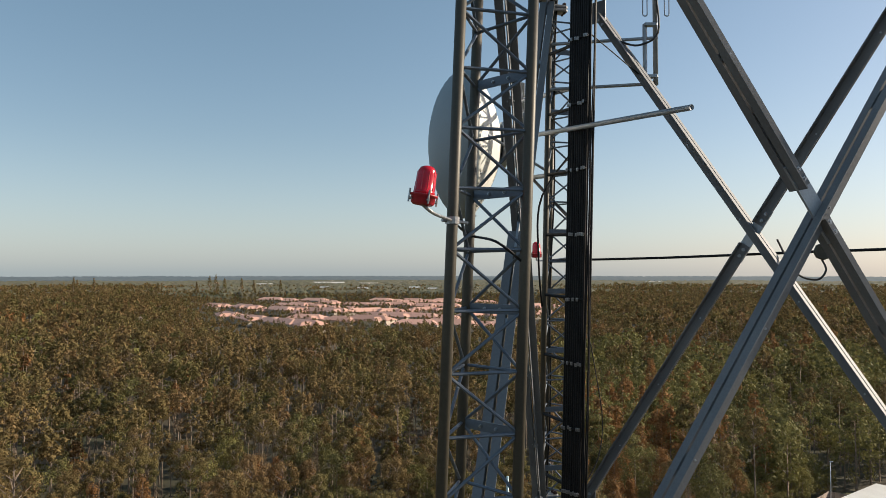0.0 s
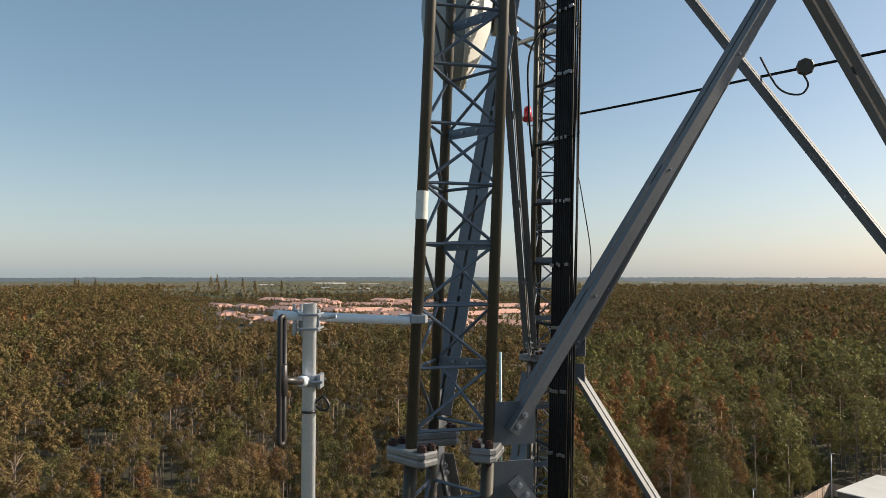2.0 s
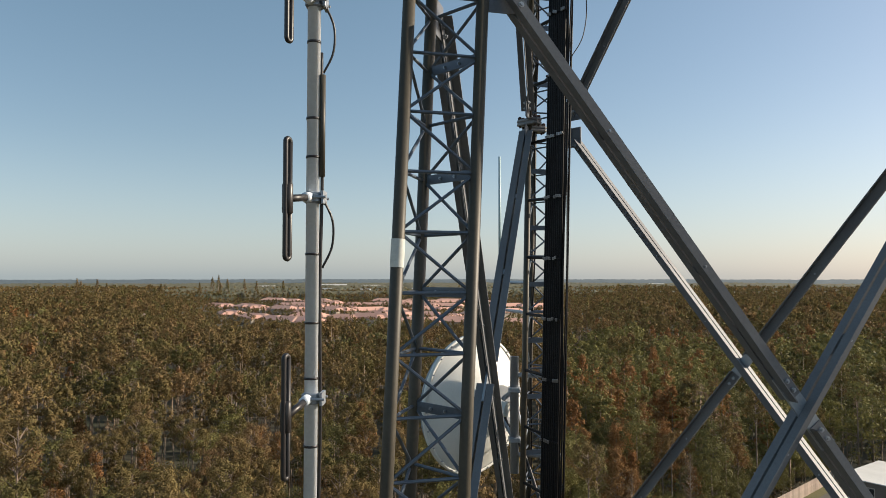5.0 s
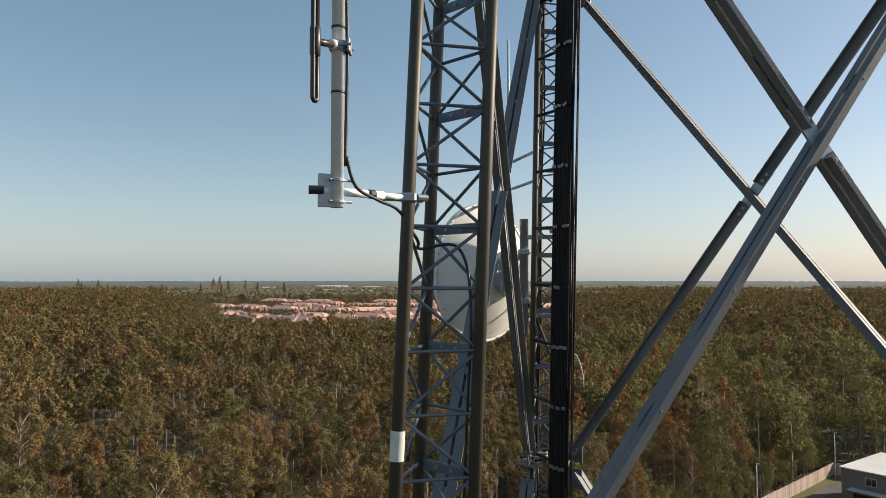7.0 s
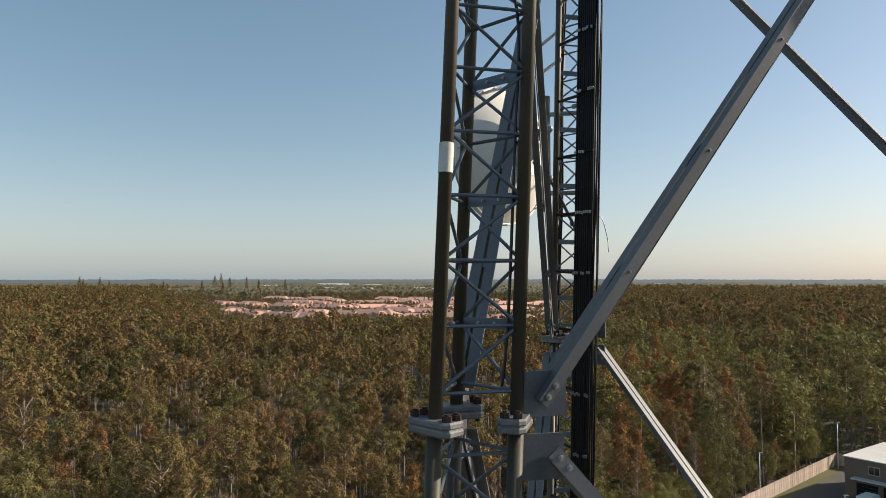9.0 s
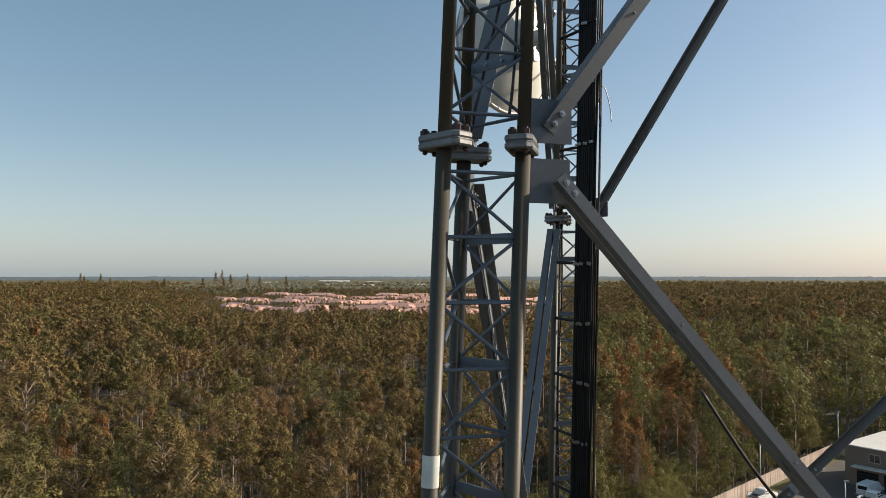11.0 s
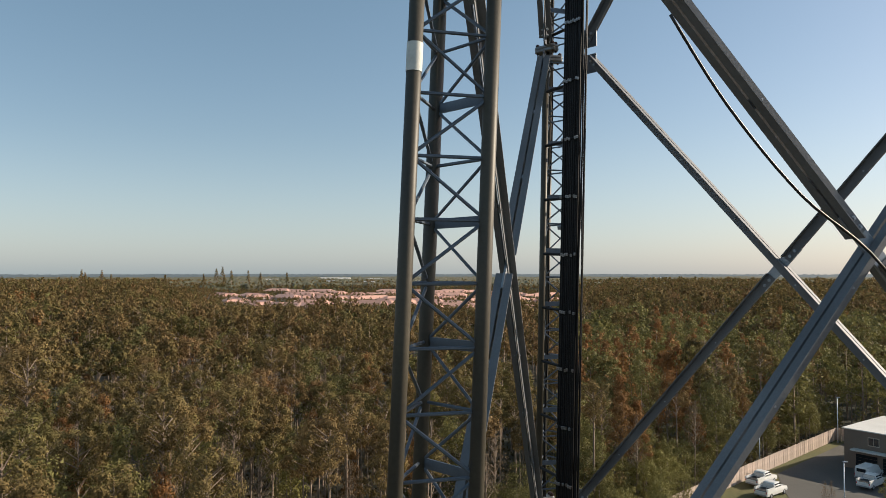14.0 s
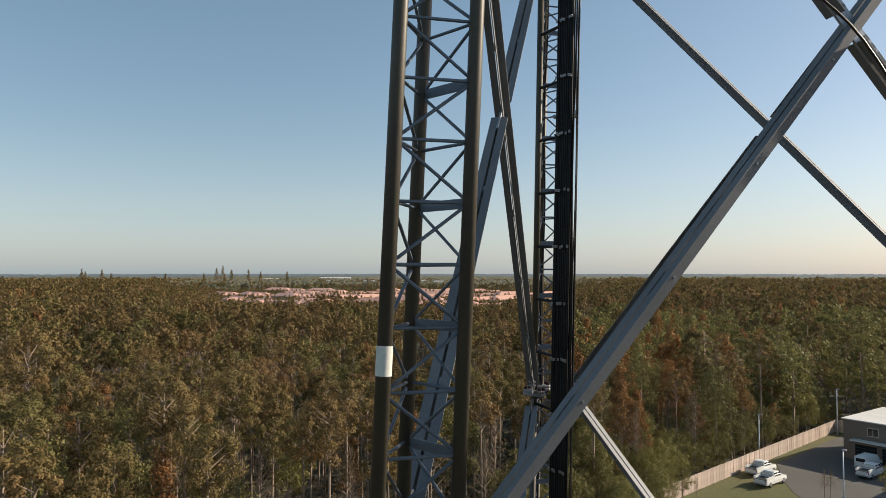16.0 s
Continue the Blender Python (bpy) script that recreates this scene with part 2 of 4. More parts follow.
def tower_leg(w, label):
    leg = thing("tower_leg", label, "tower leg", "legs of the lattice tower", leg_at(w, GROUND))
    inv = Matrix.Translation(-leg.location)

    def add(name, shape, material, lab="", smooth=False, under=None):
        ob = part(name, moved(shape, inv), material, leg, lab, smooth)
        return ob
    for low, high in zip(JOINTS, JOINTS[1:]):
        r = pipe_r((low + high) / 2)
        for j in (1, 2, 3):
            ob = add("leg_pipe", tube(pipe_at(w, j, low + 0.02), pipe_at(w, j, high - 0.02), r, 20), PIPE, "", True)
    count, rest = 0, []
    for low, high in reversed(list(zip(JOINTS[1:-1], JOINTS[2:]))):
        rods, plates = lacing(w, low, high)
        for p, q in rods:
            if 31 < low < 50 and count < 290:
                share("lacing_rod", UNIT_ROD, inv @ rod_matrix(p, q, LACE_R), leg)
                count += 1
            else:
                rest.append(tube(p, q, LACE_R, 6))
        for p, q in plates:
            add("tie_plate", lace_plate(p, q), ROD)
            if low > 36 and w == "a":
                for k in (0.35, 0.62):
                    side = (q - p).cross(Vector((0, 0, 1))).normalized()
                    for s in (-1, 1):
                        share("plate_bolt", GBOLT, inv @ basis(p.lerp(q, k) + side * s * 0.006, p.lerp(q, k) + side * s, (0, 0, 1)) @ Matrix.Scale(0.5, 4), leg)
    tagged(add("lower_lacing", join(*rest), ROD), "galvanised lacing rods welded between the pipes", kind="stuff")
    for z in JOINTS[1:-1]:
        for j in (1, 2, 3):
            c = pipe_at(w, j, z)
            rad = (c - leg_at(w, z)).normalized()
            tan = Vector((-rad.y, rad.x, 0))
            m = Matrix((tan, -rad, Vector((0, 0, 1)))).transposed().to_4x4()
            m.translation = c - rad * 0.005
            plate = join(box(0, 0, 0.021, 0.315, 0.155, 0.038, 0.03), box(0, 0, -0.021, 0.315, 0.155, 0.038, 0.03), box(0, 0, 0, 0.30, 0.14, 0.006, 0.02))
            fl = add("flange", moved(plate, m), FLANGE, "bolted pair of galvanised flange plates")
            for x in (-0.12, 0.12):
                for y in (-0.035, 0.035):
                    share("bolt", BOLT, inv @ m @ Matrix.Translation((x, y, 0.04)), fl)
                    share("bolt", BOLT, inv @ m @ Matrix.Translation((x, y, -0.04)) @ pose(0, 0, 0, 180) @ Matrix.Scale(0.55, 4), fl)
    return leg, inv


leg_a, inv_a = tower_leg("a", "triangular lattice tower leg of weathered steel pipes with white tape bands")
leg_b, inv_b = tower_leg("b", "triangular lattice tower leg carrying a thick bundle of black cables")
leg_c, inv_c = tower_leg("c", "triangular lattice tower leg of weathered galvanised steel pipes")
LEGS = {"a": (leg_a, inv_a), "b": (leg_b, inv_b), "c": (leg_c, inv_c)}
for z in (44.58, 41.37, 38.50, 35.33, 32.12):
    part("tape_band", moved(tube(pipe_at("a", 1, z - 0.082), pipe_at("a", 1, z + 0.082), pipe_r(z) + 0.003, 20, cap=False), inv_a), TAPE, leg_a, "strip of white tape round the pipe", True)
for z in (34.05,):
    part("tape_band", moved(tube(pipe_at("b", 2, z - 0.1), pipe_at("b", 2, z + 0.1), pipe_r(z) + 0.003, 20, cap=False), inv_b), TAPE, leg_b, "strip of white tape round the pipe", True)

# ---- gusset plates and cross braces ----
# which pipe of each leg faces the neighbour: pipe 3 looks to the next leg round, pipe 2 to the one before
FACES = [("a", 3, "c", 2), ("c", 3, "b", 2), ("b", 3, "a", 2)]
GUS_W, GUS_H = 0.255, 0.25


def gusset(w, j, other, k, z, up):
    """The plate that takes a brace's end, just above or below a flange; returns the bolts' middle."""
    leg, inv = LEGS[w]
    zc = z + (0.145 if up else -0.195)
    p, q = pipe_at(w, j, zc), pipe_at(other, k, zc)
    d = (q - p).normalized()
    n = d.cross(Vector((0, 0, 1))).normalized()
    h = GUS_H / 2
    prof = [(0.0, -h), (GUS_W, -h), (GUS_W, h), (0.0, h)] if not up else [(0.0, -h), (GUS_W, -h), (GUS_W, h * 0.8), (GUS_W - 0.05, h), (0.0, h)]
    vs = [p + d * (x + 0.03) + Vector((0, 0, y)) + n * t for t in (-0.006, 0.006) for x, y in prof]
    c = len(prof)
    fs = [(i, (i + 1) % c, c + (i + 1) % c, c + i) for i in range(c)] + [tuple(reversed(range(c))), tuple(range(c, 2 * c))]
    part("gusset_plate", moved((vs, fs), inv), PLATE, leg, "flat galvanised gusset plate with bolt holes")
    return p + d * (0.135 if up else (0.15 if z > 40 else 0.215) if (w, other) == ("a", "c") else 0.195) + Vector((0, 0, -0.05 if up else 0.02))


ANG_F, ANG_S, ANG_T, GAP = 0.072, 0.094, 0.009, 0.011


def angle_pair(p, q, n, brace, cut=None, under=False, cross=0.5):
    """Two angle bars back to back with a slot between them, stems hanging under the flanges."""
    d = (q - p).normalized()
    up = n.cross(d).normalized()
    if (up.z < 0) != under:
        up = -up
    spans = [(p, q)] if cut is None else [(p, p.lerp(q, cross) - d * cut), (p.lerp(q, cross) + d * cut, q)]
    for a, b in spans:
        for s in (1, -1):
            prof = [(ANG_S / 2, s * GAP), (ANG_S / 2, s * (GAP + ANG_F)), (ANG_S / 2 - ANG_T, s * (GAP + ANG_F)), (ANG_S / 2 - ANG_T, s * (GAP + ANG_T)), (-ANG_S / 2, s * (GAP + ANG_T)), (-ANG_S / 2, s * GAP)]
            if s < 0:
                prof.reverse()
            part("angle_bar", prism(prof, a, b, up), BRACE, brace)
        L = (b - a).length
        for k in range(1, int(L / 0.9)):
            c = a + d * (k * L / int(L / 0.9))
            part("spacer", prism([(-0.03, -GAP), (0.03, -GAP), (0.03, GAP), (-0.03, GAP)], c - d * 0.03, c + d * 0.03, up), GALV, brace)
            for s in (1, -1):
                e = c + n * s * (GAP + ANG_T) - up * 0.012
                share("bolt", GBOLT, basis(e, e + n * s, up) @ Matrix.Scale(0.42, 4), brace)
        for e0, dd in ((a, d), (b, -d)):
            for k in (0.05, 0.125):
                for s in (1, -1):
                    e = e0 + dd * k + n * s * (GAP + ANG_T) - up * 0.012
                    share("bolt", GBOLT, basis(e, e + n * s, up) @ Matrix.Scale(0.85, 4), brace)
    if cut is not None:
        c = p.lerp(q, cross)
        part("splice_plate", prism([(-0.055, -GAP + 0.001), (0.055, -GAP + 0.001), (0.055, GAP - 0.001), (-0.055, GAP - 0.001)], c - d * (cut + 0.18), c + d * (cut + 0.18), up), GALV, brace, "flat splice plate through the crossing")


# the diagonal that runs on unbroken: rising from the first leg of the face (True) or falling (False)
for w, j, o, k in FACES:
    for low, high in zip(JOINTS[3:-1], JOINTS[4:]):
        drop = {"c": 0.27 if w == "a" else 0.12} if high == 49.27 else {}
        a_up, a_dn = gusset(w, j, o, k, low, True), gusset(w, j, o, k, high - drop.get(w, 0.0), False)
        b_up, b_dn = gusset(o, k, w, j, low, True), gusset(o, k, w, j, high - drop.get(o, 0.0), False)
        if (w, o) == ("a", "c"):
            b_up = b_up + Vector((0, 0, 0.11))
            if low < 36:
                a_up, b_dn = a_up + Vector((0, 0, 0.06)), b_dn + Vector((0, 0, 0.06))
                b_up = b_up + Vector((0, 0, 0.11))
        if (w, o) == ("c", "b"):
            b_dn = b_dn - Vector((0, 0, 0.08 if high > 40 else -0.05))
        n = (b_up - a_up).cross(Vector((0, 0, 1))).normalized()
        rise_whole = True
        wide, slim = (b_up - a_up).length, (b_dn - a_dn).length
        cross = slim / (wide + slim)
        for name_up, p, q in ((True, a_up, b_dn), (False, a_dn, b_up)):
            whole = (name_up == rise_whole)
            br = thing("cross_brace", "long galvanised cross brace of paired angle bars" + ("" if whole else ", spliced at the crossing"), "brace", "cross braces of the lattice tower")
            angle_pair(p, q, n, br, None if whole else 0.12, cross=cross, under=(w == "a" and not whole))

# ---- cable run on the inside of leg b ----


def run_at(z, dx=0.0, dy=0.0):
    """A place on the cable ladder that hangs off leg b towards the tower's middle; dx along it, dy out of its face."""
    u, v = Vector((0.64, -0.77, 0)), Vector((-0.77, -0.64, 0))
    return leg_at("b", z) + Vector((0.06, -0.83, 0)) + u * (dx - 0.004) * 0.74 + v * dy


random.seed(4)
CLIP = mesh("hanger_clamp", *box(0, 0, 0, 0.024, 0.024, 0.036, 0.004), STRAP)
ladder = thing("cable_ladder", "black steel cable ladder with hanger clamps beside the tower leg", "cable ladder")
for dx in (-0.15, 0.225):
    part("rail", tube(run_at(GROUND, dx, -0.05), run_at(55.3, dx, -0.05), 0.014, 8), CABLE, ladder)
z = 3.11
while z < 55:
    part("standoff_arm", join(tube(pipe_at("b", 2, z + 0.03), run_at(z, -0.17, -0.03), 0.022, 8), tube(pipe_at("b", 3, z + 0.03), run_at(z, 0.1, -0.05), 0.02, 8)), CABLE, ladder)
    if z > 26:
        part("hanger_bar", tube(run_at(z, -0.15, 0.06), run_at(z, 0.225, 0.06), 0.010, 6), CABLE, ladder)
        for i in range(9):
            if random.random() < 0.74:
                share("hanger_clamp", CLIP, basis(run_at(z + random.uniform(-0.008, 0.008), -0.125 + 0.040 * i, 0.07), run_at(z + 1, -0.125 + 0.040 * i, 0.07), (1, 0, 0)), ladder)
    else:
        part("hanger_clamp", tube(run_at(z, -0.15, 0.06), run_at(z, 0.225, 0.06), 0.012, 6), STRAP, ladder)
    z += 0.71
for row, (dy, n, r) in enumerate(((0.04, 9, 0.0155), (0.0, 9, 0.0155))):
    for i in range(n):
        dx = -0.125 + 0.040 * i - 0.012 * row
        pts = [run_at(zz, dx + random.uniform(-0.003, 0.003), dy + random.uniform(-0.004, 0.004)) for zz in (GROUND + 0.1, 14, 24, 28, 32, 35, 38, 41, 44, 47, 51, 55.3)]
        tagged(part("coax_cable", wire(pts, r, 8, 3), CABLE, None, "black jacketed coaxial cable clipped to the cable ladder", True), "", "cable", "cables on the ladder")
for dx, r in ((0.25, 0.012), (0.285, 0.008)):
    pts = [run_at(zz, dx + 0.022 * math.sin(zz * 1.7 + dx * 90), 0.03) for zz in np.linspace(GROUND + 0.1, 55, 80)]
    tagged(part("coax_cable", wire(pts, r, 6, 2), CABLE, None, "thin black cable hanging loosely beside the cable run", True), "", "cable", "cables on the ladder")
# thin cables that wind down the side of leg b
for j, off, r in ((2, (-0.06, -0.02), 0.009), (1, (0.02, -0.05), 0.011)):
    pts = [pipe_at("b", j, zz) + Vector((off[0] + 0.015 * math.sin(zz * 2.3), off[1], 0)) for zz in np.linspace(8, 54, 90)]
    tagged(part("coax_cable", wire(pts, r, 6, 2), CABLE, None, "thin black cable tied along the tower leg pipe", True), "", "cable", "cables on the ladder")
tagged(part("coax_cable", wire([pipe_at("b", 2, 47.6), (1.16, 8.3, 46.9), (1.12, 8.35, 46.2), (1.18, 8.5, 45.6)], 0.012, 8), CABLE, None, "black cable loop beside the tower leg", True), "", "cable")
tagged(part("coax_cable", wire([run_at(45.25, 0.3, 0.0), run_at(45.0, 0.32, -0.06), run_at(44.4, 0.34, -0.2), run_at(44.0, 0.34, -0.15), run_at(43.75, 0.3, 0)], 0.006, 6), BLACK, None, "thin loose cable bowing out from the cable run", True), "", "cable")
tagged(part("coax_cable", wire([run_at(38.55, 0.3, 0.0), run_at(38.5, 0.32, -0.05), run_at(38.3, 0.32, -0.14), run_at(38.15, 0.32, -0.16)], 0.006, 6), ALU, None, "thin grey cable end sticking out from the cable run", True), "", "cable")

# ---- obstruction lights and their conduit ----


def side_light(name, at, lean, label, arm_to):
    m = Matrix.Translation(at) @ lean
    t = thing(name, label, "obstruction light", "red obstruction lights on the tower")
    lens = [(0.052, 0.0), (0.057, 0.006), (0.057, 0.016), (0.052, 0.02), (0.051, 0.10), (0.047, 0.125), (0.036, 0.142), (0.018, 0.150), (0.001, 0.152)]
    part("lens", moved(spin(lens, 28), m), REDG, t, "ribbed red glass lens", True)
    for k in range(10):
        a = 2 * math.pi * k / 10
        part("lens_rib", moved(tube((0.051 * math.cos(a), 0.051 * math.sin(a), 0.02), (0.047 * math.cos(a), 0.047 * math.sin(a), 0.118), 0.004, 6), m), REDG, t)
    part("base", moved(spin([(0.001, -0.055), (0.05, -0.055), (0.062, -0.045), (0.064, -0.012), (0.075, -0.008), (0.075, 0.0), (0.05, 0.004)], 24), m), REDB, t, "red painted cast base", True)
    for k in range(4):
        a = 2 * math.pi * k / 4 + 0.4
        part("clip", moved(join(tube((0.078 * math.cos(a), 0.078 * math.sin(a), -0.05), (0.078 * math.cos(a), 0.078 * math.sin(a), 0.02), 0.005, 6), tube((0.06 * math.cos(a), 0.06 * math.sin(a), -0.03), (0.08 * math.cos(a), 0.08 * math.sin(a), -0.03), 0.008, 6)), m), STRAP, t)
    b = m @ Vector((0, 0, -0.05))
    part("arm", wire([b, b + Vector((0.06, 0.05, -0.045)), Vector(arm_to)], 0.009, 8), STRAP, t)
    return t


p1 = pipe_at("a", 1, 46.30)
side_light("obstruction_light", (-0.10, 3.68, 46.405), pose(0, 0, 0, 0, 9, 0), "red obstruction light on a bent arm clamped to the pipe", p1)
tagged(part("pipe_clamp", join(tube(p1 - Vector((0, 0, 0.02)), p1 + Vector((0, 0, 0.02)), 0.042, 16), tube(p1 + Vector((-0.06, -0.03, 0)), p1 + Vector((0.09, 0.05, -0.01)), 0.010, 6)), STRAP, None, "steel clamp holding the red light's arm"), "", "clamp")
tagged(part("light_cable", wire([p1, pipe_at("a", 2, 46.24), p1.lerp(pipe_at("a", 3, 46.1), 0.6), pipe_at("a", 3, 46.05)], 0.008, 6), CABLE, None, "thin black cable from the red light across the leg"), "", "cable")
side_light("obstruction_light", (1.215, 9.25, 46.25), pose(0, 0, 0, 0, 0, 0), "small red obstruction light beside the far tower leg", pipe_at("b", 2, 46.2))
B46, C46 = Vector((1.32, 9.07, 46.155)), Vector((0, 0, 46)).lerp(leg_at("c", 46.22), 1.04)
jb = B46.lerp(C46, 0.66)
conduit = thing("conduit_line", "dark conduit stretched level between two tower legs", "conduit")
part("conduit", wire([B46, B46.lerp(C46, 0.33) - Vector((0, 0, 0.012)), jb, C46], 0.014, 8), CABLE, conduit)
jbox = spin([(0.001, -0.03), (0.075, -0.03), (0.085, -0.02), (0.085, 0.02), (0.075, 0.03), (0.001, 0.03)], 8)
part("junction_box", moved(jbox, basis(jb + Vector((0, -0.03, 0)), jb + Vector((-0.3, -1, 0.0)), (0, 0, 1))), PIPE, conduit, "grey eight-sided junction box")
part("drip_loop", wire([jb - Vector((0, 0, 0.07)), jb + Vector((0.03, -0.02, -0.18)), jb + Vector((-0.06, -0.02, -0.27)), jb + Vector((-0.25, 0.0, -0.2)), jb + Vector((-0.40, 0.05, 0.12))], 0.010, 8), BLACK, conduit, "black cable drip loop under the box")

# ---- dipole array on leg a ----
MX, MY = -0.555, 3.435
LEAN = Vector((0.0, -0.008, 0))


def mast_at(z):
    return Vector((MX, MY, z)) + LEAN * (42 - z)


array = thing("dipole_antenna", "aluminium mast with four black folded dipoles on clamp arms", "antenna", at=(MX, MY, 39.8))
ia = Matrix.Translation((-MX, -MY, -39.8))


def arr(name, shape, material, label="", smooth=True, under=None):
    return part(name, moved(shape, ia), material, under or array, label, smooth)


arr("mast", tube(mast_at(39.785), mast_at(44.04), 0.034, 24, hollow=0.004), ALU, "pale round aluminium mast")
for z in (43.51, 43.05, 42.78, 42.45, 42.05, 41.85, 41.35, 41.0, 40.72, 40.38):
    arr("cable_tie", tube(mast_at(z - 0.006), mast_at(z + 0.006), 0.037, 20), BLACK)
for zc, zd in ((43.66, 43.70), (42.66, 42.665), (41.64, 41.61), (40.62, 40.57)):
    c = mast_at(zc)
    clamp = join(moved(box(0, 0, 0, 0.088, 0.082, 0.056, 0.012), Matrix.Translation(c)), moved(box(0.058, 0, 0, 0.016, 0.10, 0.066, 0.003), Matrix.Translation(c)), tube(c + Vector((-0.03, -0.05, 0)), c + Vector((0.075, -0.05, 0)), 0.007, 8), tube(c + Vector((-0.03, 0.05, 0)), c + Vector((0.075, 0.05, 0)), 0.007, 8))
    cl = arr("clamp", clamp, GALV, "galvanised U-bolt clamp", False)
    d = Vector((MX - 0.075, MY - 0.25, zd))
    arr("boom", tube(c + Vector((-0.01, -0.03, 0)), d, 0.018, 14), BLACK, "black dipole boom")
    arr("boom_collar", tube(c + Vector((-0.012, -0.035, 0)), (c + Vector((-0.012, -0.035, 0))).lerp(d, 0.2), 0.026, 14), ALU)
    h, w = 0.29, 0.034
    loop = []
    for k in range(25):
        a = math.pi * k / 24
        loop.append((w / 2 * math.cos(a), h - w / 2 + w / 2 * math.sin(a)))
    for k in range(25):
        a = math.pi + math.pi * k / 24
        loop.append((w / 2 * math.cos(a), -h + w / 2 + w / 2 * math.sin(a)))
    loop.append(loop[0])
    dirx = Vector((0.42, 0.90, 0))
    arr("folded_dipole", wire([d + dirx * x + Vector((0, 0, y)) for x, y in loop], 0.0125, 8, 1), BLACK, "black folded dipole loop")
    arr("feed_block", moved(box(0, 0, 0, 0.05, 0.04, 0.15, 0.012), Matrix.Translation(d)), BLACK)
    jump = [c + Vector((0.06, 0.0, -0.02)), c + Vector((0.10, 0.02, -0.12)), c + Vector((0.095, 0.03, -0.25)), c + Vector((0.045, 0.03, -0.36))]
    if 41 < zc < 43:
        arr("jumper_cable", wire(jump, 0.0065, 6), BLACK)
arr("cable_tail", wire([mast_at(43.55) + Vector((0.03, 0, 0)), mast_at(43.565) + Vector((0.07, 0, 0.015)), mast_at(43.535) + Vector((0.10, 0, 0.0)), mast_at(43.515) + Vector((0.07, 0, 0)), mast_at(43.54) + Vector((0.03, 0, 0))], 0.0065, 6), BLACK)
arr("feed_cable", wire([mast_at(zz) + Vector((0.042 + 0.004 * math.sin(zz * 5), 0.01, 0)) for zz in np.linspace(42.4, 40.0, 14)], 0.009, 6, 3), BLACK)
arr("power_splitter", tube(mast_at(41.75) + Vector((0.046, 0.0, 0)), mast_at(42.28) + Vector((0.046, 0, 0)), 0.016, 12), PIPE, "grey tubular power splitter")
# upper and lower side arms
pu, pl = pipe_at("a", 1, 43.95), pipe_at("a", 1, 39.88)
tip = Vector((MX - 0.16, MY - 0.03, 43.985))
side_arm = thing("side_arm", "galvanised pipe side arm clamped between mast and tower leg", "pipe arm", "side arms of the dipole mast")
part("pipe", tube(tip, pu + Vector((-0.03, 0.0, -0.03)), 0.024, 20, hollow=0.004), ALU, side_arm, "", True)
part("leg_clamp", join(moved(box(0, 0, 0, 0.10, 0.10, 0.05, 0.012), Matrix.Translation(pu + Vector((0.01, -0.01, -0.02)))), tube(pu + Vector((-0.10, -0.05, -0.035)), pu + Vector((0.08, 0.03, -0.035)), 0.012, 8), tube(pu + Vector((-0.10, -0.06, 0.005)), pu + Vector((0.08, 0.03, 0.005)), 0.008, 8)), GALV, side_arm)
mc = mast_at(43.95)
part("mast_clamp", join(moved(box(-0.02, 0.075, 0, 0.12, 0.018, 0.11, 0.004), Matrix.Translation(mc)), moved(box(-0.075, 0.05, 0.0, 0.022, 0.075, 0.12, 0.004), Matrix.Translation(mc)), *[tube(mc + Vector((x, -0.04, dz)), mc + Vector((x, 0.12, dz)), 0.006, 8) for x in (-0.045, 0.045) for dz in (-0.035, 0.035)], *[tube(mc + Vector((-0.045, -0.04, dz)), mc + Vector((0.045, -0.04, dz)), 0.006, 8) for dz in (-0.035, 0.035)], *[tube(mc + Vector((x, 0.06, -0.075)), mc + Vector((x, 0.06, 0.085)), 0.007, 8) for x in (-0.09, -0.055)], tube(mc + Vector((0.04, 0.05, 0.01)), mc + Vector((0.13, 0.02, 0.025)), 0.009, 8)), GALV, side_arm, "double U-bolt clamp")
low_arm = thing("side_arm", "thin pipe side arm with black tape and square plate", "pipe arm", "side arms of the dipole mast")
ml = mast_at(39.87)
part("pipe", join(tube(ml + Vector((-0.09, -0.05, 0)), ml.lerp(pl, 0.62), 0.022, 16), tube(ml.lerp(pl, 0.5), pl + Vector((-0.02, -0.02, 0)), 0.017, 14)), ALU, low_arm, "", True)
part("clamp_plate", moved(box(-0.055, 0.0, 0.0, 0.09, 0.02, 0.17, 0.004), Matrix.Translation(ml) @ pose(0, 0, 0, 0, 0, 25)), GALV, low_arm, "square galvanised clamp plate")
part("pipe_plug", tube(ml + Vector((-0.135, -0.06, 0.0)), ml + Vector((-0.06, -0.045, 0.0)), 0.022, 14), BLACK, low_arm)
for dz in (-0.055, 0.055):
    part("u_bolt", join(tube(ml + Vector((0, 0, dz - 0.006)), ml + Vector((0, 0, dz + 0.006)), 0.043, 18), tube(ml + Vector((-0.03, -0.045, dz)), ml + Vector((0.07, 0.04, dz)), 0.007, 8)), GALV, low_arm)
part("tape_wrap", tube(ml.lerp(pl, 0.42), ml.lerp(pl, 0.49), 0.025, 14), BLACK, low_arm)
part("leg_clamp", join(moved(box(0, 0, 0, 0.095, 0.10, 0.05, 0.012), Matrix.Translation(pl)), tube(pl + Vector((-0.18, -0.10, 0.012)), pl + Vector((0.08, 0.03, 0.012)), 0.009, 8), tube(pl + Vector((-0.18, -0.10, -0.016)), pl + Vector((0.08, 0.03, -0.016)), 0.009, 8), tube(pl + Vector((0.05, -0.01, 0)), pl + Vector((0.105, 0.02, 0)), 0.02, 8)), GALV, low_arm)
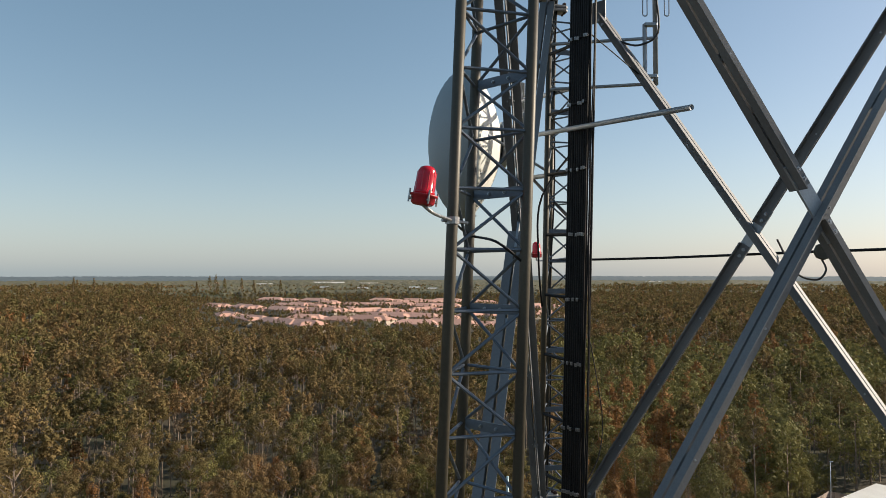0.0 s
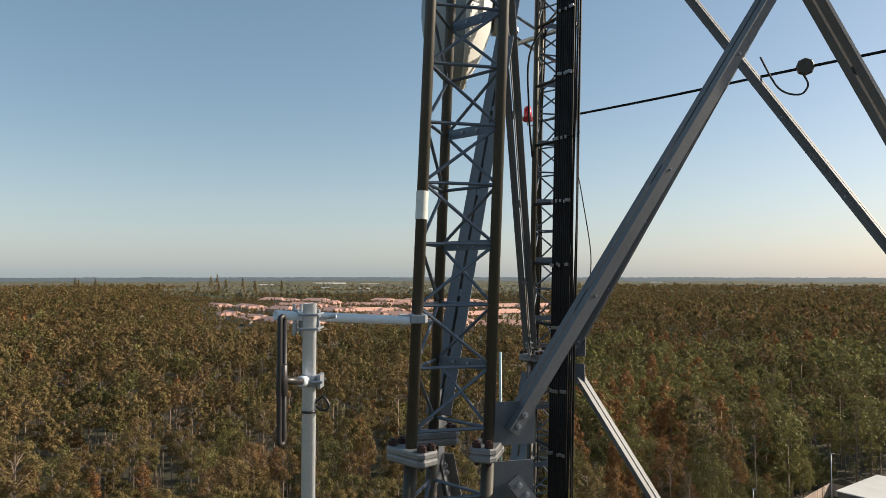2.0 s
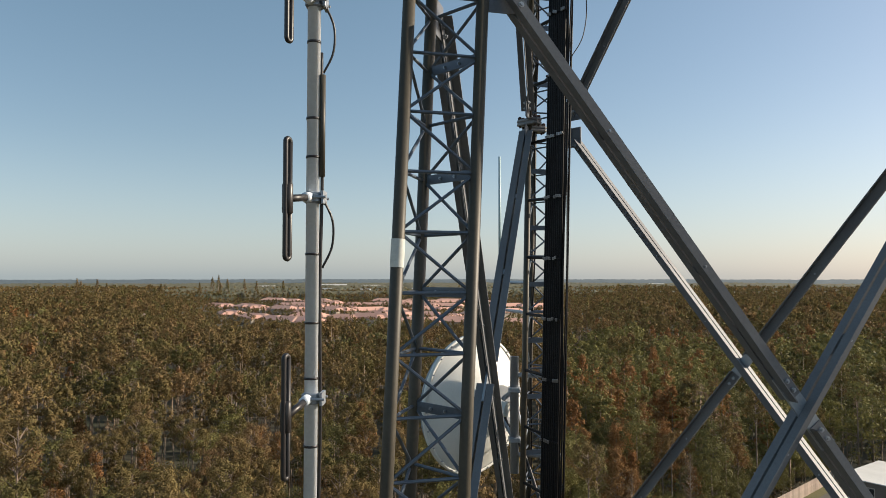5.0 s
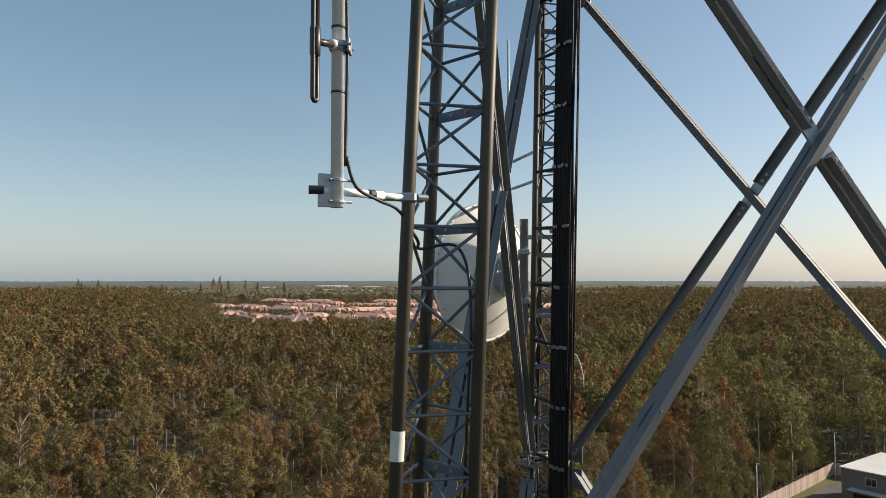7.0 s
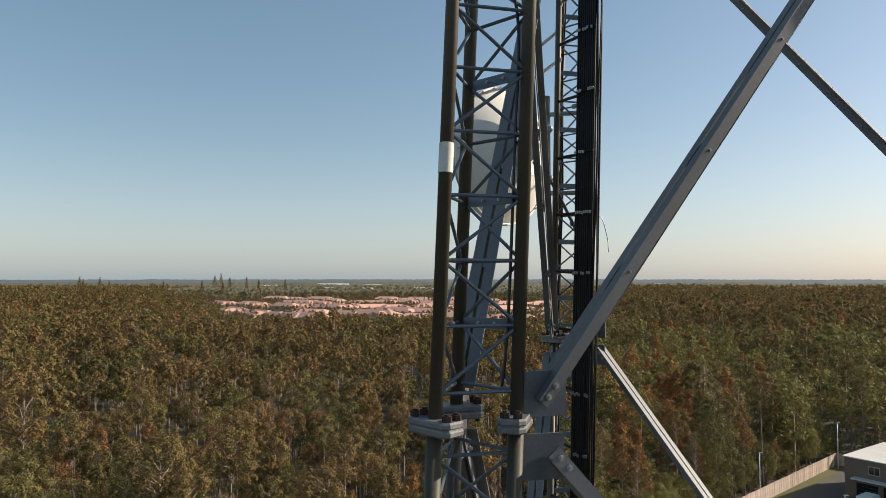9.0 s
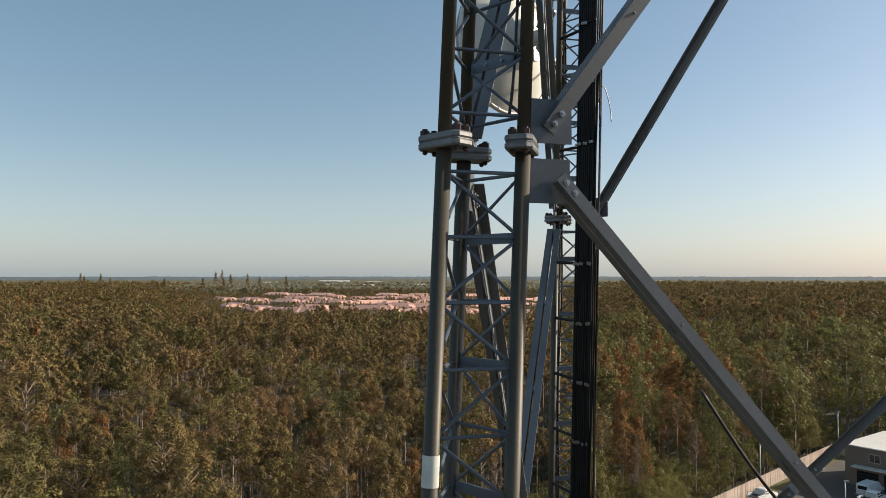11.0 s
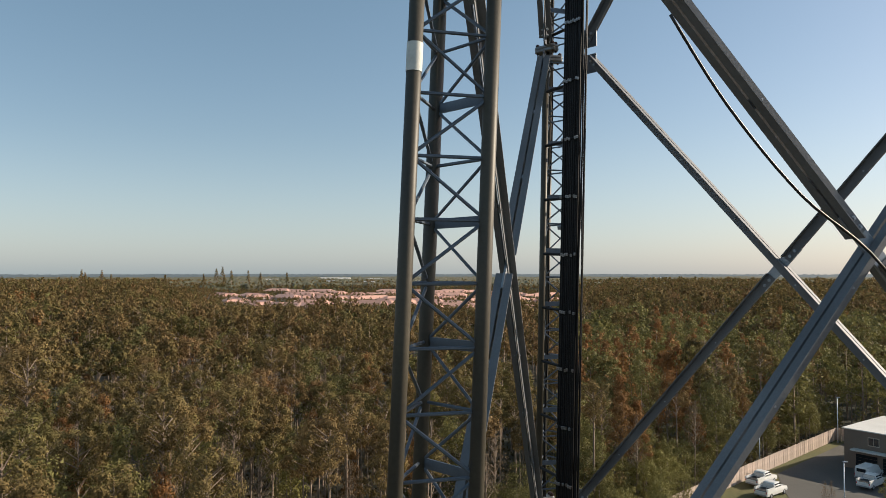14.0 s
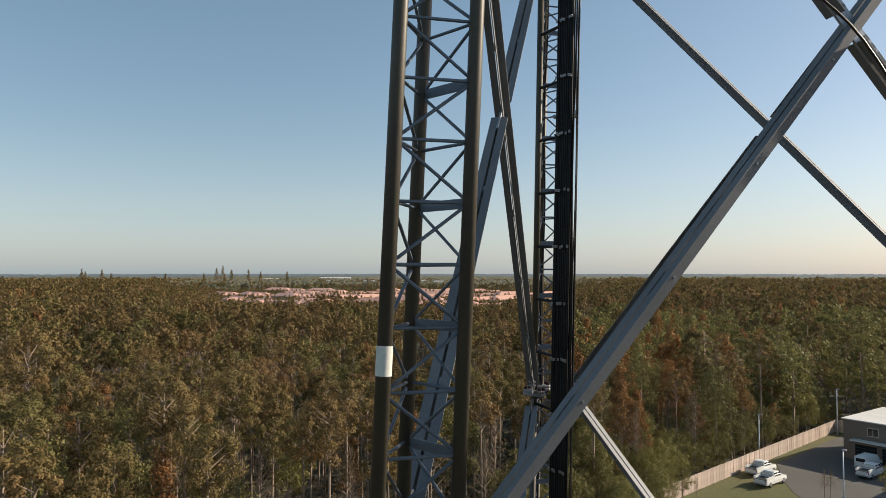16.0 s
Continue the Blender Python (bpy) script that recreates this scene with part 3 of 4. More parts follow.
tagged(part("feed_line", wire([mast_at(40.05) + Vector((0.045, 0.01, 0)), ml + Vector((0.09, 0.05, 0.03)), ml.lerp(pl, 0.55) + Vector((0, -0.02, -0.03)), pl + Vector((-0.05, -0.04, -0.08)), pl + Vector((0.05, 0.02, -0.24)), pipe_at("a", 1, 39.6).lerp(pipe_at("a", 2, 39.6), 0.6), pipe_at("a", 2, 39.62).lerp(pipe_at("a", 3, 39.6), 0.55), pipe_at("a", 3, 39.3) + Vector((-0.06, 0.02, 0)), pipe_at("a", 3, 38.6) + Vector((-0.055, 0.03, 0)), pipe_at("a", 3, 37.6) + Vector((-0.06, 0.03, 0)), pipe_at("a", 3, 37.25) + Vector((-0.08, 0.05, 0))], 0.0095, 8, 8), BLACK, None, "black feed cable led from the mast down inside the leg", True), "", "cable")

# ---- microwave dishes on leg b ----


def dish(name, at, face, diameter, label, mount, bulge=0.36):
    t = thing(name, label, "microwave dish", "microwave dishes on the tower")
    m = basis(at, Vector(at) + Vector(face), (0, 0, 1))
    R = diameter / 2
    back = [(0.12, -0.42)] + [(R * k / 12, -0.40 + 0.40 * (k / 12) ** 2) for k in range(2, 13)]
    part("reflector", moved(spin(back, 56), m), DISH, t, "white painted metal reflector back", True)
    part("rim", moved(spin([(R - 0.005, -0.02), (R + 0.025, -0.03), (R + 0.028, 0.035), (R - 0.01, 0.04)], 56), m), DISH, t, "", True)
    front = [(R - 0.01, 0.035)] + [(R * math.cos(a), 0.035 + bulge * math.sin(a)) for a in (math.pi / 2 * k / 12 for k in range(1, 12))] + [(0.002, 0.035 + bulge)]
    part("radome", moved(spin(front, 56), m), RADOME, t, "bulging pale grey radome", True)
    for k in range(24):
        a = 2 * math.pi * k / 24
        part("rim_bolt", moved(tube((R * 1.012 * math.cos(a), R * 1.012 * math.sin(a), -0.05), (R * 1.012 * math.cos(a), R * 1.012 * math.sin(a), 0.05), 0.010, 6), m), GALV, t)
    part("back_ring", moved(spin([(0.10, -0.40), (0.30, -0.40), (0.30, -0.47), (0.10, -0.47), (0.10, -0.40)], 28), m), GALV, t)
    hub = m @ Vector((0, 0, -0.52))
    part("hub", moved(tube((0, 0, -0.62), (0, 0, -0.40), 0.10, 18), m), DISH, t)
    mount = Vector(mount)
    part("mount_pipe", tube(mount - Vector((0, 0, 0.75)), mount + Vector((0, 0, 0.75)), 0.057, 18, hollow=0.006), GALV, t, "galvanised mounting pipe", True)
    for dz in (-0.32, 0.32):
        part("mount_bracket", join(tube(hub + Vector((0, 0, dz * 0.4)), mount + Vector((0, 0, dz)), 0.035, 10), moved(box(0, 0, 0, 0.16, 0.16, 0.07, 0.02), Matrix.Translation(mount + Vector((0, 0, dz))))), GALV, t)
        p = pipe_at("b", 2, mount.z + dz * 1.6)
        part("standoff", join(tube(mount + Vector((0, 0, dz * 1.6)), p, 0.03, 10), moved(box(0, 0, 0, 0.13, 0.13, 0.06, 0.02), Matrix.Translation(p))), GALV, t)
    side = (m.to_3x3() @ Vector((0, 1, 0))) * R * 0.8
    part("stay_bar", tube(Vector(at) - (m.to_3x3() @ Vector((0, 0, 1))) * 0.1 + side * (1 if side.x > 0 else -1), pipe_at("b", 1, mount.z - 0.5), 0.018, 8), GALV, t)
    part("waveguide", wire([hub, hub + Vector((0.05, -0.05, -0.18)), mount + Vector((0.12, -0.1, -0.5)), run_at(mount.z - 1.2, -0.08, -0.05)], 0.02, 8), BLACK, t, "black elliptical waveguide")
    return t


dish("microwave_dish", (0.36, 9.35, 47.69), (-0.995, -0.06, 0.0), 1.97, "large white microwave dish with a grey radome on the far leg", (1.02, 9.30, 47.74), 0.52)
dish("microwave_dish", (0.52, 9.60, 39.50), (-0.70, 0.71, 0.0), 1.84, "large white microwave dish seen from behind on the far leg", (1.02, 9.10, 39.45))

# ---- whip, boom and upper antenna on leg b ----
whip = thing("whip_antenna", "slim pale blue fibreglass whip antenna on a side bracket", "antenna")
part("radiator", tube((0.94, 10.45, 41.35), (0.94, 10.45, 43.04), 0.021, 12, 0.018), FIBRE, whip, "", True)
part("ferrule", tube((0.94, 10.45, 41.1), (0.94, 10.45, 41.42), 0.030, 12), ALU, whip)
for zz in (41.15, 40.75):
    part("bracket", join(tube((0.94, 10.45, zz), pipe_at("b", 1, zz), 0.022, 8), moved(box(0.94, 10.45, zz, 0.09, 0.09, 0.05, 0.01), Matrix.Identity(4))), GALV, whip)
part("lower_tube", tube((0.94, 10.45, 40.6), (0.94, 10.45, 41.15), 0.026, 12), FIBRE, whip)
boom = thing("pipe_boom", "long galvanised pipe boom clamped across the tower leg", "pipe arm")
b0, b1 = Vector((1.10, 8.32, 47.62)), Vector((2.19, 6.22, 47.455))
part("pipe", tube(b0, b1, 0.027, 18, hollow=0.004), GALV, boom, "", True)
part("clamp", moved(box(0, 0, 0, 0.14, 0.14, 0.08, 0.02), Matrix.Translation(pipe_at("b", 2, 47.62))), GALV, boom)
upper = thing("dipole_antenna", "slim mast with loop dipoles on two arms from the far leg", "antenna")
ux, uy = 2.44, 8.10
part("mast", tube((ux, uy, 48.15), (ux, uy, 51.6), 0.028, 14), GALV, upper, "", True)
part("support_pipe", tube((ux - 0.115, uy + 0.02, 48.2), (ux - 0.115, uy + 0.02, 48.86), 0.026, 12), GALV, upper)
for zz in (48.17, 48.70):
    part("arm", tube(pipe_at("b", 3, zz), (ux + 0.03, uy, zz), 0.02, 10), GALV, upper)
part("stay", tube(run_at(48.6, 0.16, 0), (2.2, 7.95, 48.24), 0.007, 6), CABLE, upper)
part("jumper_cable", wire([(ux, uy - 0.03, 49.2), (ux + 0.02, uy - 0.05, 48.75), (ux - 0.2, uy - 0.04, 48.6), (ux - 0.42, uy, 48.66)], 0.012, 8), BLACK, upper)
for dx in (-0.13, 0.12):
    for zz in (49.3, 50.6):
        w, h = 0.026, 0.34
        loop = [(w * math.cos(a), h * (1 if math.sin(a) > 0 else -1) + w * math.sin(a)) for a in (2 * math.pi * k / 20 + 0.01 for k in range(21))]
        part("folded_dipole", wire([(ux + dx + x, uy - 0.05, zz + y) for x, y in loop], 0.007, 6, 1), GALV, upper)
        part("boom", tube((ux, uy, zz), (ux + dx, uy - 0.05, zz), 0.011, 8), GALV, upper)
for zz in (48.25, 48.85):
    part("clamp", box(ux - 0.055, uy, zz, 0.15, 0.07, 0.035, 0.008), GALV, upper)

# small fittings on leg b, and the serviceable bits seen from below
for zz in (40.05, 38.55, 34.75):
    c = pipe_at("b", 2, zz) + Vector((0.02, -0.05, 0))
    f = thing("pipe_stub", "short grey pipe stub clamped to the tower leg", "pipe clamp", "pipe stubs on the far leg")
    part("stub", tube(c + Vector((-0.25, 0.05, -0.02)), c + Vector((0.07, -0.04, 0.03)), 0.03, 14, hollow=0.005), GALV, f, "", True)
    part("clamp", moved(box(0, 0, 0, 0.13, 0.14, 0.07, 0.02), Matrix.Translation(c)), GALV, f)
# cable that falls along the lower brace between legs a and c
off = Vector((0.06, 0, 0))
p = off + pipe_at("a", 3, 36.9).lerp(pipe_at("c", 2, 31.2), 0.20)
q = off + pipe_at("a", 3, 36.9).lerp(pipe_at("c", 2, 31.2), 0.475)
e = off + pipe_at("a", 3, 36.9).lerp(pipe_at("c", 2, 31.2), 0.62)
tagged(part("loose_cable", wire([p + Vector((-0.07, -0.1, -0.07)), p.lerp(q, 0.3) + Vector((-0.12, -0.1, -0.13)), p.lerp(q, 0.65) + Vector((-0.12, -0.1, -0.12)), q + Vector((-0.03, -0.1, -0.04)), e + Vector((-0.10, -0.1, -0.16)), e + Vector((0.35, 0.0, -0.75))], 0.010, 8), BLACK, None, "black cable sagging under the cross brace", True), "", "cable")

# ---- ground, yard and buildings ----
GREEN = mat("pine_needles", (0.132, 0.122, 0.044), 0.75, 0, (0.222, 0.136, 0.066), 0.06, 0.23, 0, 0.6, spread=0.4, coords="pos", trans=0.30, gloss=0.12)
BROAD = mat("broad_leaves", (0.245, 0.220, 0.074), 0.65, 0, (0.105, 0.098, 0.043), 0.06, 0.21, 0, 0.55, spread=0.3, coords="pos", trans=0.30, gloss=0.12)
RUST = mat("rusty_cypress_foliage", (0.29, 0.138, 0.054), 0.8, 0, (0.20, 0.125, 0.055), 0.08, 0.21, 0, 0.55, spread=0.3, coords="pos", trans=0.30, gloss=0.12)
BARE = mat("dry_twigs", (0.21, 0.155, 0.105), 0.9, 0, (0.18, 0.13, 0.08), 0.08, 0.9, 0, 0.4, spread=0.4, coords="pos", trans=0.35, gloss=0.15)
BARK = mat("grey_bark", (0.30, 0.235, 0.185), 0.9, 0, (0.18, 0.13, 0.095), 0.9, 9, 0.4, 0.4, distance=0.03)
SCRUB = mat("understorey_leaves", (0.075, 0.068, 0.028), 0.85, 0, (0.11, 0.075, 0.040), 0.08, 0.9, 0, 0.4, spread=0.3, coords="pos", trans=0.15, gloss=0.12)
FLOOR = mat("forest_floor", (0.066, 0.050, 0.030), 0.95, 0, (0.036, 0.038, 0.016), 0.045, 0.7, 0.4, 0.5, coords="pos", distance=0.3)
GRASS = mat("lawn", (0.085, 0.090, 0.025), 0.9, 0, (0.115, 0.100, 0.036), 0.12, 3.0, 0.4, 0.35, coords="pos", distance=0.05)
ASPH = mat("old_asphalt", (0.105, 0.097, 0.086), 0.9, 0, (0.082, 0.076, 0.068), 0.15, 4.0, 0.2, 0.2, coords="pos")
STUCCO = mat("tan_stucco", (0.24, 0.185, 0.145), 0.85, 0, (0.21, 0.16, 0.125), 0.5, 12, 0.2, 0.15)
ROOFW = mat("white_roof_membrane", (0.70, 0.68, 0.64), 0.7, 0, (0.60, 0.58, 0.54), 0.25, 6, 0.1, 0.12)
WOODF = mat("pale_fence_board", (0.52, 0.41, 0.345), 0.85, 0, (0.38, 0.30, 0.25), 1.0, 10, 0.3, 0.25, spread=0.2, island=False)
GLASS = mat("dark_glass", (0.02, 0.022, 0.025), 0.1, 0, (0.03, 0.032, 0.035), 1, 10, 0, 0.1, gloss=0.25)
CARW = mat("white_car_paint", (0.78, 0.78, 0.76), 0.25, 0, (0.72, 0.72, 0.70), 0.8, 30, 0.0, 0.05)
TYRE = mat("tyre_rubber", (0.02, 0.02, 0.02), 0.8, 0, (0.03, 0.03, 0.03), 10, 60, 0.1, 0.2)
TILE = mat("terracotta_roof_tiles", (0.64, 0.37, 0.285), 0.8, 0, (0.54, 0.30, 0.23), 0.06, 1.2, 0.2, 0.2, spread=0.14, island=False)
PALE = mat("pale_stucco", (0.58, 0.48, 0.38), 0.85, 0, (0.50, 0.42, 0.34), 0.2, 4, 0.1, 0.12)
WHITE = mat("white_cladding", (0.72, 0.72, 0.71), 0.6, 0, (0.62, 0.62, 0.62), 0.05, 1, 0.1, 0.1)

ground = part("ground", ([(-4900, -4900, GROUND), (4900, -4900, GROUND), (4900, 4900, GROUND), (-4900, 4900, GROUND)], [(0, 1, 2, 3)]), FLOOR)
tagged(ground, "flat forest floor of dry needles and scrub", "ground", kind="structure")

# fence line and the yard on its near side
FA, FB = Vector((11.0, 77.5, GROUND)), Vector((72.9, 135.9, GROUND))
FDIR = (FB - FA).normalized()
FOUT = Vector((FDIR.y, -FDIR.x, 0))


def slab(name, pts, z, material, label, category):
    n = len(pts)
    vs = [(x, y, GROUND - 0.05) for x, y in pts] + [(x, y, z) for x, y in pts]
    ob = part(name, (vs, [tuple(range(n, 2 * n))] + [(i, (i + 1) % n, n + (i + 1) % n, n + i) for i in range(n)]), material)
    return tagged(ob, label, category, kind="structure")


def yard(u, v):
    """u along the fence from its near end, v metres in front of it."""
    p = FA + FDIR * u + FOUT * v
    return p.x, p.y


slab("lawn", [yard(-40, 0.0), yard(95, 0.0), yard(95, 9.0), yard(-40, 9.0)], GROUND + 0.02, GRASS, "strip of mown grass along the wooden fence", "lawn")
slab("pavement", [yard(-45, 9.0), yard(110, 9.0), yard(110, 75), yard(-45, 75)], GROUND + 0.03, GRASS, "grass and gravel round the yard", "lawn")
slab("road", [(51.3, 113.0), (48.1, 103.6), (46.9, 98.3), (46.6, 92.0), yard(18, 40), yard(95, 40), yard(95, 2.0)], GROUND + 0.06, ASPH, "grey asphalt service drive beside the fence", "road")

fence = thing("fence", "long pale wooden board fence along the woods", "fence", at=FA)
BOARD = mesh("fence_panel", *box(0, 0, 1.17, 0.86, 0.03, 2.26, 0.01), WOODF)
POST = mesh("fence_post", *box(0, 0, 1.18, 0.09, 0.07, 2.34, 0.01), WOODF)
fturn = math.degrees(math.atan2(FDIR.y, FDIR.x))
L = (FB - FA).length
k = 0
while k * 0.9 < L:
    o = FDIR * k * 0.9
    share("fence_panel", BOARD, pose(o.x, o.y, random.uniform(-0.02, 0.03), 0, 0, fturn), fence)
    if k % 2 == 0:
        o = FDIR * (k * 0.9 - 0.45) + FOUT * 0.008
        share("fence_post", POST, pose(o.x, o.y, 0, 0, 0, fturn), fence)
    k += 1

for k in range(34):
    o = FB - FA + FOUT * (k * 0.9 + 0.5)
    share("fence_panel", BOARD, pose(o.x, o.y, random.uniform(-0.02, 0.03), 0, 0, fturn - 90), fence)
    if k % 2 == 0:
        o = FB - FA + FOUT * (k * 0.9 + 0.05) - FDIR * 0.06
        share("fence_post", POST, pose(o.x, o.y, 0, 0, 0, fturn - 90), fence)

# service building: its near left corner
BC = Vector((64.2, 117.3, GROUND))
bx, by = Vector((0.60, -0.80, 0)), Vector((0.80, 0.60, 0))
bm4 = Matrix((bx, by, Vector((0, 0, 1)))).transposed().to_4x4()
bm4.translation = BC
house = thing("service_building", "boxy tan stucco building with a flat white roof", "building", at=BC)
house.matrix_basis = bm4
BH, BWX, BWY = 6.3, 30.0, 15.0
part("wall", join(box(BWX / 2, 0.15, 1.9, BWX, 0.3, 3.8), box(BWX / 2, 0.15, (3.8 + BH) / 2, BWX, 0.3, BH - 3.8), box(0.15, BWY / 2, BH / 2, 0.3, BWY - 0.6, BH), box(BWX - 0.15, BWY / 2, BH / 2, 0.3, BWY - 0.6, BH), box(BWX / 2, BWY - 0.15, BH / 2, BWX, 0.3, BH)), STUCCO, house)
part("roof", join(box(BWX / 2, BWY / 2, BH - 0.15, BWX - 0.5, BWY - 0.5, 0.2), box(BWX / 2, BWY / 2, BH + 0.06, BWX + 0.5, BWY + 0.5, 0.16, 0.03)), ROOFW, house, "flat white roof membrane with a rim")
part("roof_vent", join(tube((9, 5, BH + 0.1), (9, 5, BH + 0.7), 0.2, 10), tube((16, 9, BH + 0.1), (16, 9, BH + 0.6), 0.25, 10)), GALV, house)
part("band", box(BWX / 2, -0.03, 3.92, BWX, 0.06, 0.22), STUCCO, house)
for x in (4.5, 11.5, 18.5):
    w = part("window", box(x, -0.01, 4.8, 1.5, 0.08, 1.2, 0.01), GLASS, house, "small square window in a pale frame")
    part("window_frame", join(box(x, -0.05, 5.43, 1.7, 0.08, 0.12), box(x, -0.05, 4.17, 1.7, 0.08, 0.12), box(x - 0.8, -0.05, 4.8, 0.1, 0.08, 1.14), box(x + 0.8, -0.05, 4.8, 0.1, 0.08, 1.14), box(x, -0.05, 4.8, 0.06, 0.06, 1.14)), PALE, w)
part("awning", join(box(4.6, -0.7, 3.35, 6.2, 1.4, 0.12, 0.03), box(4.6, -1.4, 3.3, 6.2, 0.05, 0.2)), ROOFW, house, "flat white awning over the doors")
for x in (3.4, 7.4, 14.0):
    part("garage_door", join(*[box(x, -0.03, 0.3 + 0.5 * i, 3.2, 0.06, 0.46, 0.01) for i in range(5)]), GLASS, house, "dark roll-up garage door")


def wheel_at(parent, x, y):
    t = part("wheel", moved(spin([(0.001, -0.1), (0.2, -0.11), (0.34, -0.12), (0.385, -0.08), (0.385, 0.08), (0.34, 0.12), (0.2, 0.11), (0.001, 0.1)], 18), pose(x, y, 0.385, 90, 0, 0)), TYRE, parent, "black tyre", True)
    part("rim", moved(spin([(0.001, -0.135), (0.19, -0.13), (0.21, -0.11)], 14), pose(x, y, 0.385, 90 if y > 0 else -90, 0, 0)), GALV, t)


def loft(sections):
    """Skin of cross-sections, each (x, half width, low z, high z, top half width)."""
    vs, fs = [], []
    for x, w, z0, z1, wt in sections:
        zm = z0 + (z1 - z0) * 0.55
        vs += [(x, -w * 0.96, z0), (x, -w, zm), (x, -wt, z1), (x, wt, z1), (x, w, zm), (x, w * 0.96, z0)]
    n = 6
    for i in range(len(sections) - 1):
        fs += [(i * n + k, i * n + (k + 1) % n, (i + 1) * n + (k + 1) % n, (i + 1) * n + k) for k in range(n)]
    fs += [tuple(reversed(range(n))), tuple(range(len(vs) - n, len(vs)))]
    return vs, fs


def pickup(at, turn, label, kind):
    t = thing("pickup_truck" if kind == "pickup" else "van", label, "truck" if kind == "pickup" else "van", "vehicles in the yard", at)
    t.rotation_euler = (0, 0, radians(turn))
    if kind == "pickup":
        part("body", loft([(-2.9, 0.92, 0.55, 1.02, 0.9), (-2.8, 0.98, 0.42, 1.12, 0.95), (-1.6, 1.0, 0.42, 1.14, 0.96), (0.6, 1.0, 0.40, 1.14, 0.96), (1.5, 1.0, 0.42, 1.16, 0.94), (2.7, 0.97, 0.46, 1.06, 0.88), (2.92, 0.86, 0.52, 0.95, 0.8)]), CARW, t, "white painted body")
        part("cab", loft([(-0.75, 0.92, 1.10, 1.75, 0.70), (-0.45, 0.93, 1.10, 1.92, 0.74), (0.55, 0.93, 1.10, 1.94, 0.74), (0.95, 0.93, 1.10, 1.86, 0.70), (1.65, 0.92, 1.10, 1.16, 0.84)]), CARW, t)
        part("windscreen", ([(0.99, -0.66, 1.84), (0.99, 0.66, 1.84), (1.64, 0.78, 1.20), (1.64, -0.78, 1.20), (1.03, -0.66, 1.85), (1.03, 0.66, 1.85), (1.69, 0.78, 1.21), (1.69, -0.78, 1.21)], [(0, 1, 2, 3), (7, 6, 5, 4), (0, 4, 5, 1), (1, 5, 6, 2), (2, 6, 7, 3), (3, 7, 4, 0)]), GLASS, t, "dark glass")
        for s in (-1, 1):
            for x0, x1 in ((-0.55, 0.22), (0.30, 1.05)):
                part("side_window", ([(x0, s * 0.90, 1.36), (x1, s * 0.90, 1.36), (x1 - (0.12 if x1 > 1 else 0), s * 0.79, 1.80), (x0, s * 0.79, 1.80), (x0, s * 0.955, 1.36), (x1, s * 0.955, 1.36), (x1 - (0.12 if x1 > 1 else 0), s * 0.845, 1.80), (x0, s * 0.845, 1.80)], [(0, 1, 2, 3), (7, 6, 5, 4), (0, 4, 5, 1), (1, 5, 6, 2), (2, 6, 7, 3), (3, 7, 4, 0)]), GLASS, t)
        part("load_bed", box(-1.85, 0, 1.10, 1.95, 1.62, 0.10, 0.03), TYRE, t, "dark open load bed")
        for s in (-1, 1):
            part("side_box", box(-1.85, s * 0.90, 1.26, 2.0, 0.2, 0.34, 0.03), CARW, t, "white tool box along the load bed")
        part("rack", join(*[tube((x, -0.8, 1.1), (x, -0.8, 1.85), 0.03, 6) for x in (-2.7, -1.0)], *[tube((x, 0.8, 1.1), (x, 0.8, 1.85), 0.03, 6) for x in (-2.7, -1.0)], *[tube((x, -0.8, 1.85), (x, 0.8, 1.85), 0.03, 6) for x in (-2.7, -1.0)]), GALV, t)
    else:
        part("body", loft([(-2.7, 0.9, 0.5, 1.9, 0.8), (-2.6, 0.98, 0.42, 2.1, 0.86), (0.8, 0.99, 0.42, 2.1, 0.86), (1.4, 0.99, 0.42, 1.85, 0.8), (2.0, 0.97, 0.44, 1.15, 0.86), (2.6, 0.92, 0.5, 1.0, 0.8)]), CARW, t, "white painted body")
        part("windscreen", ([(1.43, -0.74, 1.80), (1.43, 0.74, 1.80), (2.0, 0.82, 1.2), (2.0, -0.82, 1.2), (1.48, -0.74, 1.82), (1.48, 0.74, 1.82), (2.05, 0.82, 1.2), (2.05, -0.82, 1.2)], [(0, 1, 2, 3), (7, 6, 5, 4), (0, 4, 5, 1), (1, 5, 6, 2), (2, 6, 7, 3), (3, 7, 4, 0)]), GLASS, t)
        part("rear_window", box(-2.68, 0, 1.6, 0.1, 1.3, 0.5, 0.01), GLASS, t)
    for x in (-1.75, 1.85):
        for s in (-1, 1):
            wheel_at(t, x, s * 0.88)
    for s in (-1, 1):
        part("tail_lamp", box(-2.88, s * 0.86, 0.95, 0.08, 0.12, 0.25, 0.01), REDB, t)
        part("head_lamp", box(2.78, s * 0.74, 0.86, 0.1, 0.26, 0.16, 0.02), WHITE, t)
    part("bumper", join(box(-2.95, 0, 0.55, 0.14, 1.8, 0.18, 0.03), box(2.9, 0, 0.55, 0.14, 1.75, 0.2, 0.03)), GALV, t)
    return t


pickup((45.6, 102.4, GROUND + 0.04), 38, "white utility pickup truck with a rack parked on the grass", "pickup")
pickup((46.6, 107.8, GROUND + 0.04), 38, "white utility pickup truck parked close to the fence", "pickup")
pickup((64.4, 110.8, GROUND + 0.07), 37, "white van parked before the garage doors", "van")
pickup((62.2, 106.4, GROUND + 0.07), 37, "white pickup truck parked in the building's shade", "pickup")


